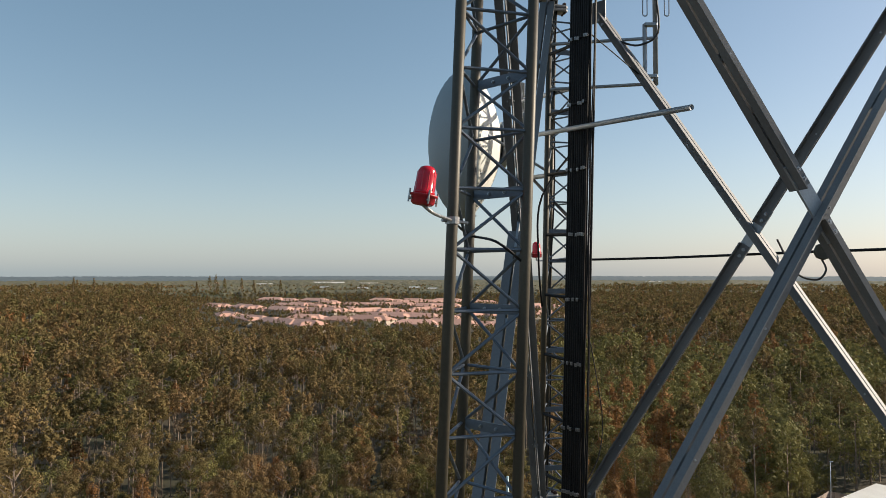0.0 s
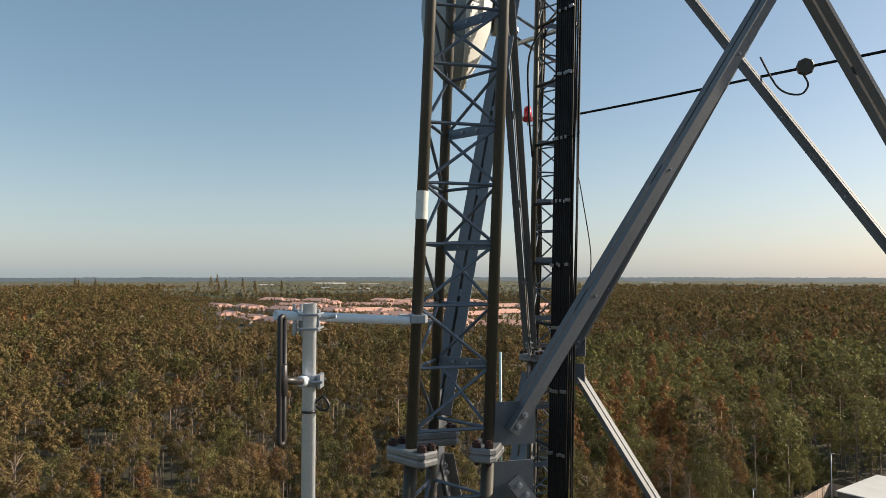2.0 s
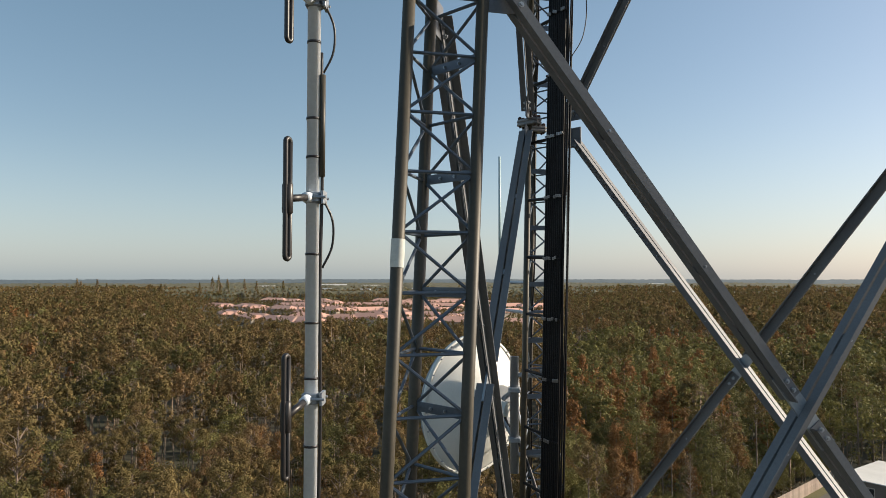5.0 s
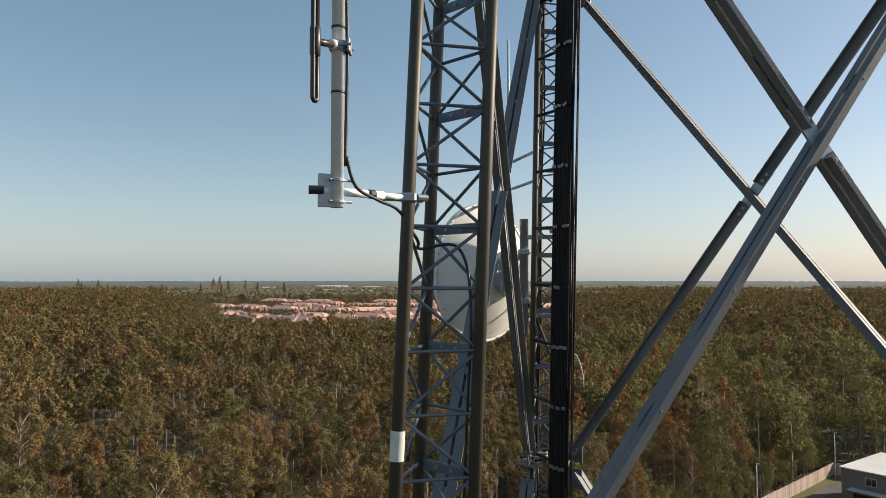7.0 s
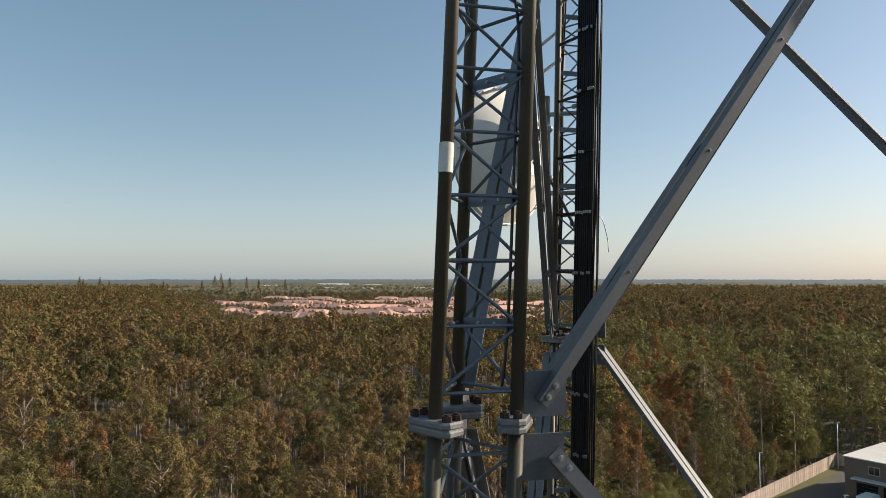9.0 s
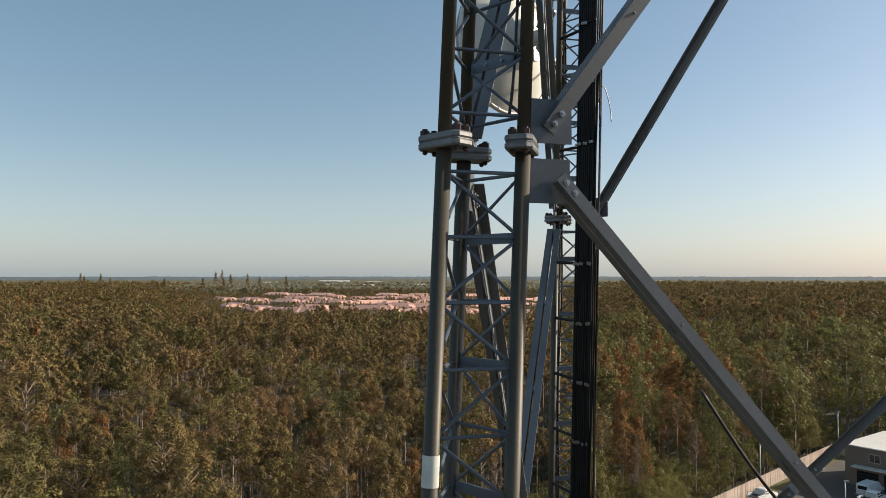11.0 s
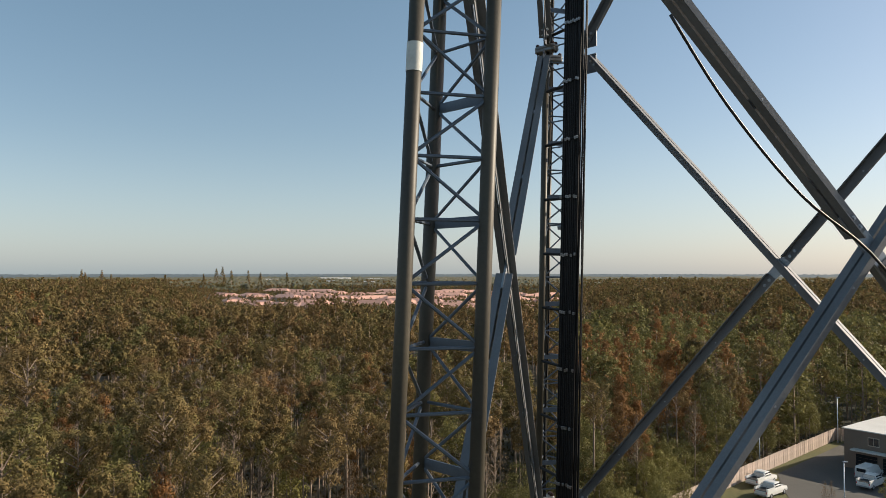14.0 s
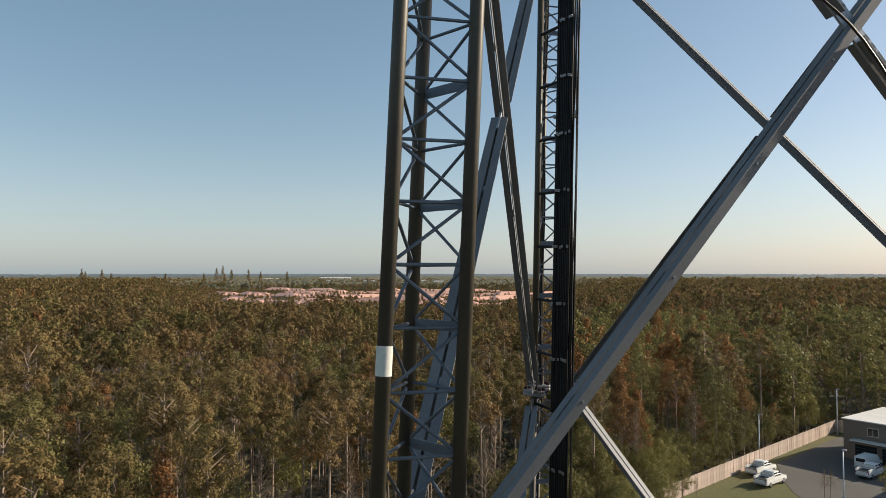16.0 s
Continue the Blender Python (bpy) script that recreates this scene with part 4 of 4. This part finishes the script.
def lamp_post(x, y, h, r=0.09):
    t = thing("lamp_post", "tall slim grey lamp post with a small head", "lamp post", "lamp posts round the yard", (x, y, GROUND))
    part("post", tube((0, 0, 0), (0, 0, h), r, 10, r * 0.7), ALU, t, "", True)
    part("lamp_head", join(box(0.12, -0.05, h, 0.62, 0.26, 0.12, 0.04), tube((0, 0, h - 0.25), (0, 0, h), 0.05, 8)), GALV, t)
    part("base", tube((0, 0, -0.05), (0, 0, 0.35), r * 1.9, 10), GALV, t)


lamp_post(72.0, 133.6, 8.4)
lamp_post(49.3, 114.6, 7.5)
lamp_post(52.3, 95.7, 6.5)

# ---- the far settlement: hipped terracotta roofs, white sheds, far woods ----
rng = np.random.default_rng(11)


def hip(w, d, h, over, rise):
    wall = box(0, 0, h / 2, w, d, h)
    a, b, r = w / 2 + over, d / 2 + over, max(w - d, 0) / 2 + 0.3
    roof = ([(-a, -b, h), (a, -b, h), (a, b, h), (-a, b, h), (-a, -b, h - 0.25), (a, -b, h - 0.25), (a, b, h - 0.25), (-a, b, h - 0.25), (-r, 0, h + rise), (r, 0, h + rise)], [(0, 1, 9, 8), (1, 2, 9), (2, 3, 8, 9), (3, 0, 8), (4, 5, 1, 0), (5, 6, 2, 1), (6, 7, 3, 2), (7, 4, 0, 3), (7, 6, 5, 4)])
    return wall, roof


def villa(w, d, wing, h, cover=TILE):
    t = thing("house", "low pale stucco house with a hipped terracotta tile roof", "house", "houses of the settlement", (0, -600, GROUND))
    wl_, rf = hip(w, d, h, 0.7, d * 0.22)
    part("wall", wl_, PALE, t)
    part("roof", rf, cover, t, "terracotta tile roof")
    if wing:
        wl2, rf2 = hip(wing, d * 0.7, h, 0.7, d * 0.17)
        s = pose(w * 0.28, -d * 0.55, 0, 0, 0, 90)
        part("wing_wall", moved(wl2, s), PALE, t)
        part("wing_roof", moved(rf2, s @ Matrix.Translation((0, 0, 0.02))), TILE, t, "terracotta tile roof")
    for i in range(4):
        part("window", box(-w / 2 + w * (i + 0.7) / 4.6, -d / 2 - 0.01, h * 0.52, 1.6, 0.08, 1.3, 0.01), GLASS, t)
    return t


kinds = [villa(31, 14, 13, 4.4), villa(36, 15, 15, 4.8), villa(24, 13, 11, 3.6), villa(42, 15, 16, 5.6)]
ROWS = [(-281, 851, -137, 697), (-198, 640, -95, 520), (-199, 851, -92, 784), (-84, 697, 10, 752), (-150, 905, -40, 860), (-128, 610, -50, 570), (-66, 640, 10, 600), (22, 640, 105, 690), (-30, 830, 60, 800), (62, 780, 140, 825), (-100, 1000, 20, 960), (-250, 1000, -140, 955), (-60, 925, 70, 950), (-30, 545, 60, 520), (-160, 740, -100, 690)]
spots, placed = [], 0
for x0, y0, x1, y1 in ROWS:
    length = math.hypot(x1 - x0, y1 - y0)
    count = int(length / 27) + 1
    for k in range(count):
        s = (k + 0.5) / count
        x, y = x0 + (x1 - x0) * s + rng.normal(0, 2.0), y0 + (y1 - y0) * s + rng.normal(0, 2.0)
        m = pose(float(x), float(y), GROUND + rng.uniform(0, 0.8), 0, 0, math.degrees(math.atan2(y1 - y0, x1 - x0)) + float(rng.normal(0, 4)) + (180 if rng.random() < 0.3 else 0))
        spots.append((x, y))
        if placed < 4:
            kinds[placed].matrix_basis = m
        else:
            copy_thing(kinds[int(rng.integers(0, 4))], m)
        placed += 1
for k in range(16):
    y = rng.uniform(1250, 2100)
    x = rng.uniform(-0.42, 0.12) * y
    copy_thing(kinds[int(rng.integers(0, 4))], pose(float(x), float(y), GROUND, 0, 0, float(rng.uniform(0, 180)))).scale = (1, 1, 1.7)
barn = thing("warehouse", "long flat white warehouse among far trees", "warehouse", "white sheds beyond the settlement", (0, 2100, GROUND))
part("wall", box(0, 0, 4.5, 90, 44, 9), WHITE, barn)
part("roof", ([(-46, -23, 9), (46, -23, 9), (46, 0, 17.5), (-46, 0, 17.5), (46, 23, 9), (-46, 23, 9)], [(0, 1, 2, 3), (3, 2, 4, 5), (1, 4, 2), (0, 3, 5), (0, 5, 4, 1)]), ROOFW, barn, "low pitched white metal roof")
for x, y, s in ((-215, 2050, 1.0), (-90, 1750, 0.7), (-130, 2350, 1.2), (-480, 1900, 0.9), (-560, 2300, 1.1), (740, 2500, 1.0), (-380, 2600, 1.0), (-60, 2500, 1.0), (-1300, 2700, 0.8), (120, 2150, 0.8), (-250, 1500, 0.35), (-160, 1420, 0.4), (-60, 1500, 0.4), (-20, 1380, 0.35)):
    c = copy_thing(barn, pose(x, y, GROUND, 0, 0, float(rng.uniform(-12, 12))))
    c.scale = (s * 0.6, s, 0.85)
barn.location = (-330, 2050, GROUND)
lone = villa(13, 10, 0, 10.5, STUCCO)
tagged(lone, "tall pale house with a grey-brown hipped roof in the woods", "house")
lone.matrix_basis = pose(-216, 520, GROUND, 0, 0, 30)

# ---- woods ----


def yard_side(x, y):
    """True where the yard keeps trees away."""
    v = (x - FA.x) * FOUT.x + (y - FA.y) * FOUT.y
    u = (x - FA.x) * FDIR.x + (y - FA.y) * FDIR.y
    return (v > -2.0) & (v < 95) & (u > -60) & (u < np.where(v > 8, 128, 92))


def sprays(centres, normals, length, width, r):
    """Flat pointed leaf sprays: one triangle for each centre, turned at random about its normal."""
    n = len(centres)
    a = r.normal(size=(n, 3))
    a -= normals * (a * normals).sum(1)[:, None]
    a /= np.linalg.norm(a, axis=1)[:, None] + 1e-9
    b = np.cross(normals, a)
    L, W = length[:, None] / 2, width[:, None] / 2
    v = np.stack([centres - a * L, centres + a * L * 0.8 + b * W, centres + a * L - b * W], 1).reshape(-1, 3)
    return v, np.arange(3 * n).reshape(-1, 3)


SHAPE = {"pine": (0.83, 0.112, 0.150, 0.035, -0.85), "broad": (0.62, 0.205, 0.330, 0.060, -0.85), "rust": (0.64, 0.150, 0.310, 0.044, -0.6)}


def crown_points(r, n, kind, h, clumps):
    """Leaf places in clumps on a ragged dome: places, clump middles and outward directions."""
    zc, rx, rz, size, low = SHAPE[kind]
    u = low + (1 - low) * (np.arange(clumps) + r.uniform(0, 1, clumps)) / clumps
    ang = np.arange(clumps) * 2.4 + r.uniform(0, 6.28) + r.normal(size=clumps) * 0.3
    flat = np.sqrt(np.clip(1 - u * u, 0, 1)) if kind != "rust" else (1.0 - u) * 0.62 + 0.06
    reach = r.uniform(0.38, 1.12, clumps)
    c = np.stack([np.cos(ang) * flat * rx * reach, np.sin(ang) * flat * rx * reach, zc + u * rz * (0.55 + 0.45 * reach)], 1) * h
    pick = r.integers(0, clumps, n)
    off = r.normal(size=(n, 3)) * np.array([1, 1, 0.7])
    off *= (r.uniform(0.45, 1.15, n) / (np.linalg.norm(off, axis=1) + 1e-6))[:, None]
    p = c[pick] + off * size * h * r.uniform(0.75, 1.2, clumps)[pick][:, None]
    out = (p - np.array([0, 0, (zc - 0.05) * h])) / np.array([rx * h, rx * h, rz * h])
    return p, c, off * 0.85 + out * 0.35


def limb(p, q, r0, r1, n=5):
    v, f = tube(p, q, r0, n, r1, cap=False)
    return np.array([tuple(a) for a in v]), np.array(f)


def tree_arrays(seed, kind, h, n, clumps, leaf, limbs, sides=5):
    """(wood verts, wood quads), (leaf verts, leaf quads) of one tree standing at the origin."""
    r = np.random.default_rng(seed)
    p, c, off = crown_points(r, n, kind, h, clumps)
    nor = off + r.normal(size=(n, 3)) * 0.30 + np.array([0, 0, 0.10])
    nor /= np.linalg.norm(nor, axis=1)[:, None]
    s = leaf * r.uniform(0.6, 1.4, n)
    lv, lf = sprays(p, nor, s * (1.75 if kind != "broad" else 1.35), s * (0.78 if kind != "broad" else 1.0), r)
    wv, wf, o = [], [], 0
    bend = r.normal(size=2) * h * 0.012
    top = h * (0.93 if kind != "broad" else 0.72)
    knots = [(0, 0, 0), (bend[0] * 0.6, bend[1] * 0.6, top * 0.5), (bend[0], bend[1], top)]
    rad = h * (0.0088 if kind != "broad" else 0.014)
    segs = [(knots[0], knots[1], rad, rad * 0.72), (knots[1], knots[2], rad * 0.72, rad * 0.2)]
    for q in c[:limbs]:
        z0 = max(q[2] - h * 0.07, h * 0.3)
        k = z0 / top
        segs.append(((bend[0] * k, bend[1] * k, z0), tuple(q), rad * 0.35, rad * 0.1))
    for a, b, r0, r1 in segs:
        v, f = limb(a, b, r0, r1, sides)
        wv.append(v), wf.append(f + o)
        o += len(v)
    return (np.concatenate(wv), np.concatenate(wf)), (lv, lf)


def fast_mesh(name, v, f, material):
    me = bpy.data.meshes.new(name)
    me.vertices.add(len(v))
    me.vertices.foreach_set("co", np.ascontiguousarray(v, dtype=np.float32).ravel())
    me.loops.add(f.size)
    me.loops.foreach_set("vertex_index", np.ascontiguousarray(f, dtype=np.int32).ravel())
    me.polygons.add(len(f))
    me.polygons.foreach_set("loop_start", np.arange(0, f.size, f.shape[1], dtype=np.int32))
    me.materials.append(material)
    me.update(calc_edges=True)
    return me


LEAFMAT = {"pine": GREEN, "broad": BROAD, "rust": RUST, "bare": BARE}


def wood_kind(r, x, y):
    """What grows where: pines on the left, broadleaf on the right, rusty cypress in drifts."""
    n1 = noise.noise(Vector((x * 0.022, y * 0.014, 3.1)))
    n2 = noise.noise(Vector((x * 0.03 + 9, y * 0.02, 7.7)))
    ratio = x / max(y, 1)
    u = r.random()
    if ratio > 0.16 and y < 330:
        if n1 > 0.12 or (0.20 < ratio < 0.46 and 75 < y < 150 and u < 0.45):
            return "rust" if u < 0.42 else "broad"
        return "broad" if u < 0.72 else "pine" if u < 0.92 else "bare"
    if u < (0.23 if y < 150 else 0.19) + 0.25 * max(n2, 0):
        return "bare" if u < 0.17 else "rust"
    return "pine" if u < 0.90 else "broad"


HEIGHT = {"pine": (15.5, 19.5), "broad": (12.5, 17.5), "rust": (13.0, 17.0), "bare": (12.0, 17.0)}
LABEL = {"pine": "tall slash pine with a thin trunk and wispy olive crown", "broad": "rounded broadleaf tree with sunlit yellow-green leaves", "rust": "bald cypress with rusty orange autumn foliage", "bare": "thin leafless tree with dry grey-brown twigs"}


def place(step, rmin, rmax, amin, amax, jitter=0.5):
    """Places on a jittered grid inside a ring sector round the camera's foot."""
    r = np.random.default_rng(int(step * 1000 + rmin))
    g = np.arange(-rmax, rmax, step)
    X, Y = np.meshgrid(g, g)
    X = X.ravel() + r.uniform(-jitter, jitter, X.size) * step
    Y = Y.ravel() + r.uniform(-jitter, jitter, Y.size) * step
    R, A = np.hypot(X, Y), np.degrees(np.arctan2(X, Y))
    ok = (R > rmin) & (R < rmax) & (A > amin) & (A < amax) & ~yard_side(X, Y)
    return np.stack([X[ok], Y[ok]], 1), r


def in_town(p):
    x, y = p[:, 0], p[:, 1]
    return (x / y > -0.335 + np.clip((820 - y) / 330, 0, 1) * 0.125) & (x / y < 0.14) & (y > 490) & (y < 1060)


def stature(x, y):
    """Trees get lower towards the settlement."""
    k = x / y
    side = np.clip((k + 0.44) / 0.13, 0, 1) * np.clip((0.26 - k) / 0.13, 0, 1)
    low = np.clip((y - 260) / 230 * 0.55, 0, 0.55) if y < 1060 else 0.25
    return float(1 - low * side) * (1.0 if y < 700 else 0.92)


def drift(x, y):
    """Slow swells in the height of the woods, with a few low pockets."""
    n = noise.noise(Vector((x * 0.035, y * 0.028, 1.7))) + 0.5 * noise.noise(Vector((x * 0.09, y * 0.07, 5.2)))
    return 1.0 + 0.26 * max(min(n, 0.6), -0.9)


def clear_of_houses(pts, gap=13):
    keep = np.ones(len(pts), bool)
    for a, b in spots:
        keep &= (pts[:, 0] - a) ** 2 + (pts[:, 1] - b) ** 2 > gap ** 2
    return pts[keep]


# near trees: things of their own, four shapes of each kind
near_lib = {}
for kind in LEAFMAT:
    for i in range(4):
        lo, hi = HEIGHT[kind]
        h = lo + (hi - lo) * (i + 0.5) / 4
        n = {"pine": 3000, "broad": 4300, "rust": 2800, "bare": 700}[kind]
        near_lib[kind, i] = (h, n, i)
pts, r = place(4.9, 32, 135, -37, 37)
order = np.argsort(np.hypot(pts[:, 0], pts[:, 1]))
made, leftover = {}, []
for c, idx in enumerate(order):
    x, y = pts[idx]
    kind, i = wood_kind(r, x, y), int(r.integers(0, 4))
    if c >= 270:
        leftover.append((x, y))
        continue
    sc = float(r.uniform(0.80, 1.14)) * drift(x, y)
    m = pose(float(x), float(y), GROUND - 0.05, 0, 0, float(r.uniform(0, 360)))
    if (kind, i) in made:
        t = copy_thing(made[kind, i], m)
        t.scale = (sc, sc, sc)
        continue
    h, n, s = near_lib[kind, i]
    W, Lf = tree_arrays(100 + 7 * i + len(kind) * 31, kind if kind != "bare" else "rust", h, n, {"pine": 21, "broad": 40, "rust": 30, "bare": 40}[kind], {"pine": 0.150, "broad": 0.175, "rust": 0.155, "bare": 0.12}[kind], {"pine": 18, "broad": 9, "rust": 20, "bare": 40}[kind], 6)
    t = thing("tree", LABEL[kind], "tree", "trees of the near woods", (0, 0, 0))
    t.matrix_basis = m
    a = new("trunk", fast_mesh("trunk", W[0], W[1], BARK))
    b = new("crown", fast_mesh("crown", Lf[0], Lf[1], LEAFMAT[kind]))
    a.parent = b.parent = t
    made[kind, i] = t


def forest(name, label, pts, r, n, clumps, leaf, limbs, wood=True, squash=1.0):
    """Many joined trees, one object for each kind of foliage and one for the wood."""
    lib = {k: [tree_arrays(900 + 11 * i + len(k), k if k != "bare" else "rust", HEIGHT[k][0] + (HEIGHT[k][1] - HEIGHT[k][0]) * i / 3, {"bare": max(n // 3, 6), "broad": int(n * 1.35)}.get(k, n), clumps + (6 if k == "broad" else 0), leaf * (1.05 if k == "broad" else 1.0), limbs, 3) for i in range(4)] for k in LEAFMAT}
    out = {k: ([], [], 0) for k in (*LEAFMAT, "wood")}
    for x, y in pts:
        k, i = wood_kind(r, x, y), int(r.integers(0, 4))
        W, Lf = lib[k][i]
        a, s = r.uniform(0, 6.28), squash * r.uniform(0.76, 1.16) * stature(x, max(y, 1.0)) * drift(x, y)
        M = np.array([[math.cos(a), math.sin(a), 0], [-math.sin(a), math.cos(a), 0], [0, 0, 1]]) * s
        for key, (v, f) in ((k, Lf), ("wood", W)):
            if key == "wood" and not wood:
                continue
            V, F, o = out[key]
            V.append(v @ M + (x, y, GROUND))
            F.append(f + o)
            out[key] = (V, F, o + len(v))
    for key, (V, F, o) in out.items():
        if V:
            ob = new(name, fast_mesh(name, np.concatenate(V), np.concatenate(F), LEAFMAT.get(key, BARK)))
            tagged(ob, label, "woods", kind="stuff")


pts2, r2 = place(5.5, 135, 235, -36, 36)
pts2 = np.concatenate([np.array(leftover).reshape(-1, 2), pts2])
forest("middle_woods", "dense pine and cypress woods with thin trunks", pts2, r2, 600, 19, 0.34, 5)
pts2, r2 = place(5.6, 235, 420, -36, 36)
forest("middle_woods", "dense pine and cypress woods running back from the tower", pts2, r2, 185, 14, 0.62, 1)
pts3, r3 = place(6.4, 420, 1150, -35, 35)
pts3 = clear_of_houses(pts3, 12)
pts3 = pts3[~in_town(pts3) | (r3.random(len(pts3)) < 0.95)]
forest("far_woods", "far flat woods of pines reaching into the distance", pts3, r3, 30, 8, 1.45, 0, False)
pts6, r6 = place(9.0, 1150, 1800, -35, 35)
forest("far_woods", "far flat woods of pines reaching into the distance", pts6, r6, 14, 7, 2.7, 0, False)
pts5, r5 = place(5.0, 60, 260, 8, 36)
forest("undergrowth", "dense green young trees under the taller woods", pts5, r5, 150, 18, 0.42, 0, False, 0.50)
r4 = np.random.default_rng(77)
g = np.arange(-125, 125, 8.5)
X, Y = [a.ravel() for a in np.meshgrid(g, g)]
X, Y = X + r4.uniform(-3.5, 3.5, X.size), Y + r4.uniform(-3.5, 3.5, Y.size)
A = np.degrees(np.arctan2(X, Y))
ok = (np.abs(A) > 37) & (np.hypot(X, Y) > 32) & (np.hypot(X, Y) < 125) & ~yard_side(X, Y)
forest("side_woods", "pine woods all round the tower clearing", np.stack([X[ok], Y[ok]], 1), r4, 200, 14, 0.7, 4)

# bushes that crowd the fence, and small trees in the yard
rb = np.random.default_rng(21)
u = -4.0
while u < 92:
    for v in (-3.0, -6.2):
        i = int(rb.integers(0, 4))
        x, y = yard(u + rb.uniform(-1, 1), v + rb.uniform(-0.9, 0.9))
        if ("broad", i) in made:
            s = float(rb.uniform(0.40, 0.62) if v > -4 else rb.uniform(0.55, 0.8))
            t = copy_thing(made["broad", i], pose(x, y, GROUND - 1.3, 0, 0, float(rb.uniform(0, 360))))
            t.scale = (s * 1.1, s * 1.1, s)
            t.name = "bush"
            tagged(t, "dense dark green bush behind the wooden fence", "bush", "bushes along the fence")
    u += 3.4
for u, v, s in ((8, 3.0, 0.62), (12, 2.0, 0.55), (16, 3.2, 0.58), (19.5, 1.8, 0.50), (23, 2.6, 0.48), (5, 6.0, 0.6), (11, 6.5, 0.52)):
    x, y = yard(u, v)
    t = copy_thing(made["broad", int(u) % 4], pose(x, y, GROUND - 0.6, 0, 0, u * 53))
    t.scale = (s, s, s)
    tagged(t, "dense dark green tree in front of the wooden fence", "tree", "small trees in the yard")
for x, y, s, k, lab in ((57.0, 93.2, 0.40, "broad", "rounded dark green tree in the yard"), (59.6, 92.0, 0.44, "broad", "rounded dark green tree in the yard"), (48.6, 93.6, 0.36, "bare", "small leafless reddish tree in the yard"), (50.2, 95.0, 0.34, "bare", "small leafless reddish tree in the yard"), (31.5, 92.0, 0.32, "bare", "small leafless reddish tree in the yard")):
    src = [t for (kk, i), t in made.items() if kk == k][0]
    t = copy_thing(src, pose(x, y, GROUND - 0.2, 0, 0, x * 37))
    t.scale = (s, s, s)
    tagged(t, lab, "tree", "small trees in the yard")

# low scrub under the near trees
ptsS, rS = place(3.3, 30, 150, -38, 38)
vs, fs, o = [], [], 0
for x, y in ptsS:
    k = 22
    hgt = rS.uniform(0.5, 2.2)
    c = np.array([x, y, GROUND]) + rS.normal(size=(k, 3)) * (0.9, 0.9, hgt * 0.35) + (0, 0, hgt * 0.7)
    nn = rS.normal(size=(k, 3)) + (0, 0, 0.6)
    nn /= np.linalg.norm(nn, axis=1)[:, None]
    s = rS.uniform(0.25, 0.6, k)
    v, f = sprays(c, nn, s * 1.2, s * 0.9, rS)
    vs.append(v), fs.append(f + o)
    o += len(v)
tagged(new("scrub", fast_mesh("scrub", np.concatenate(vs), np.concatenate(fs), SCRUB)), "low dull brown-green scrub under the trees", "scrub", kind="stuff")

# tall ragged pines that stand out against the horizon
tall = []
for x, y, h in ((-367, 1120, 41), (-362, 1135, 43), (-340, 1110, 37), (-325, 1150, 37), (-560, 1080, 38), (-534, 1090, 37), (-300, 1130, 33), (-575, 1120, 34), (-345, 1090, 30), (-380, 1100, 32), (-420, 1050, 30), (-505, 1060, 31), (-262, 1150, 34)):
    W, Lf = tree_arrays(int(h * 10 + y), "rust", h, 420, 26, 1.0, 26, 4)
    t = thing("tall_pine", "tall ragged dark pine rising over the far woods", "tree", "tall pines near the horizon", (x, y, GROUND))
    slim = np.array([0.72, 0.72, 1.0])
    a = new("trunk", fast_mesh("trunk", W[0] * slim, W[1], BARK))
    b = new("crown", fast_mesh("crown", Lf[0] * slim, Lf[1], GREEN))
    a.parent = b.parent = t

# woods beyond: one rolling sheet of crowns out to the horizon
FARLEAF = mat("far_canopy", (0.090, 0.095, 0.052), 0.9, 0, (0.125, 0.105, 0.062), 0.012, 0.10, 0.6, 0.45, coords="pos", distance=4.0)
# distance haze is put into this base colour as a blue-grey cast
HAZE = mat("haze_tinted_canopy", (0.075, 0.108, 0.130), 1.0, 0, (0.095, 0.122, 0.138), 0.0025, 0.02, 0.0, 0.18, coords="pos")


def canopy(name, label, r0, r1, nr, a0, a1, na, top, rough, material, kind):
    rs = r0 * (r1 / r0) ** (np.arange(nr) / (nr - 1))
    an = np.radians(np.linspace(a0, a1, na))
    Rg, Ag = np.meshgrid(rs, an, indexing="ij")
    q = np.random.default_rng(5)
    Xg, Yg = Rg * np.sin(Ag), Rg * np.cos(Ag)
    Zg = GROUND + top + rough * (q.random(Rg.shape) - 0.5) * 2 + 2.0 * np.sin(Xg * 0.011) * np.cos(Yg * 0.009) + np.clip((Rg - 1500) / 3300, 0, 1) * 7
    Zg[0, :] = GROUND + 2
    v = np.stack([Xg, Yg, Zg], -1).reshape(-1, 3)
    i, j = np.meshgrid(np.arange(nr - 1), np.arange(na - 1), indexing="ij")
    k = (i * na + j).ravel()
    f = np.stack([k, k + na, k + na + 1, k + 1], 1)
    tagged(new(name, fast_mesh(name, v, f, material)), label, "woods", kind=kind)


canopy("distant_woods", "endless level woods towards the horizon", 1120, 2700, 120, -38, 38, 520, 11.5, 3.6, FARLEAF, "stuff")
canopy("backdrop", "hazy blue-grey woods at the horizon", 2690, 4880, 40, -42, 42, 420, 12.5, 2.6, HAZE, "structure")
canopy("surrounding_woods", "level woods all round beyond the clearing", 122, 4700, 80, 38, 322, 220, 10.0, 3.0, FARLEAF, "stuff")
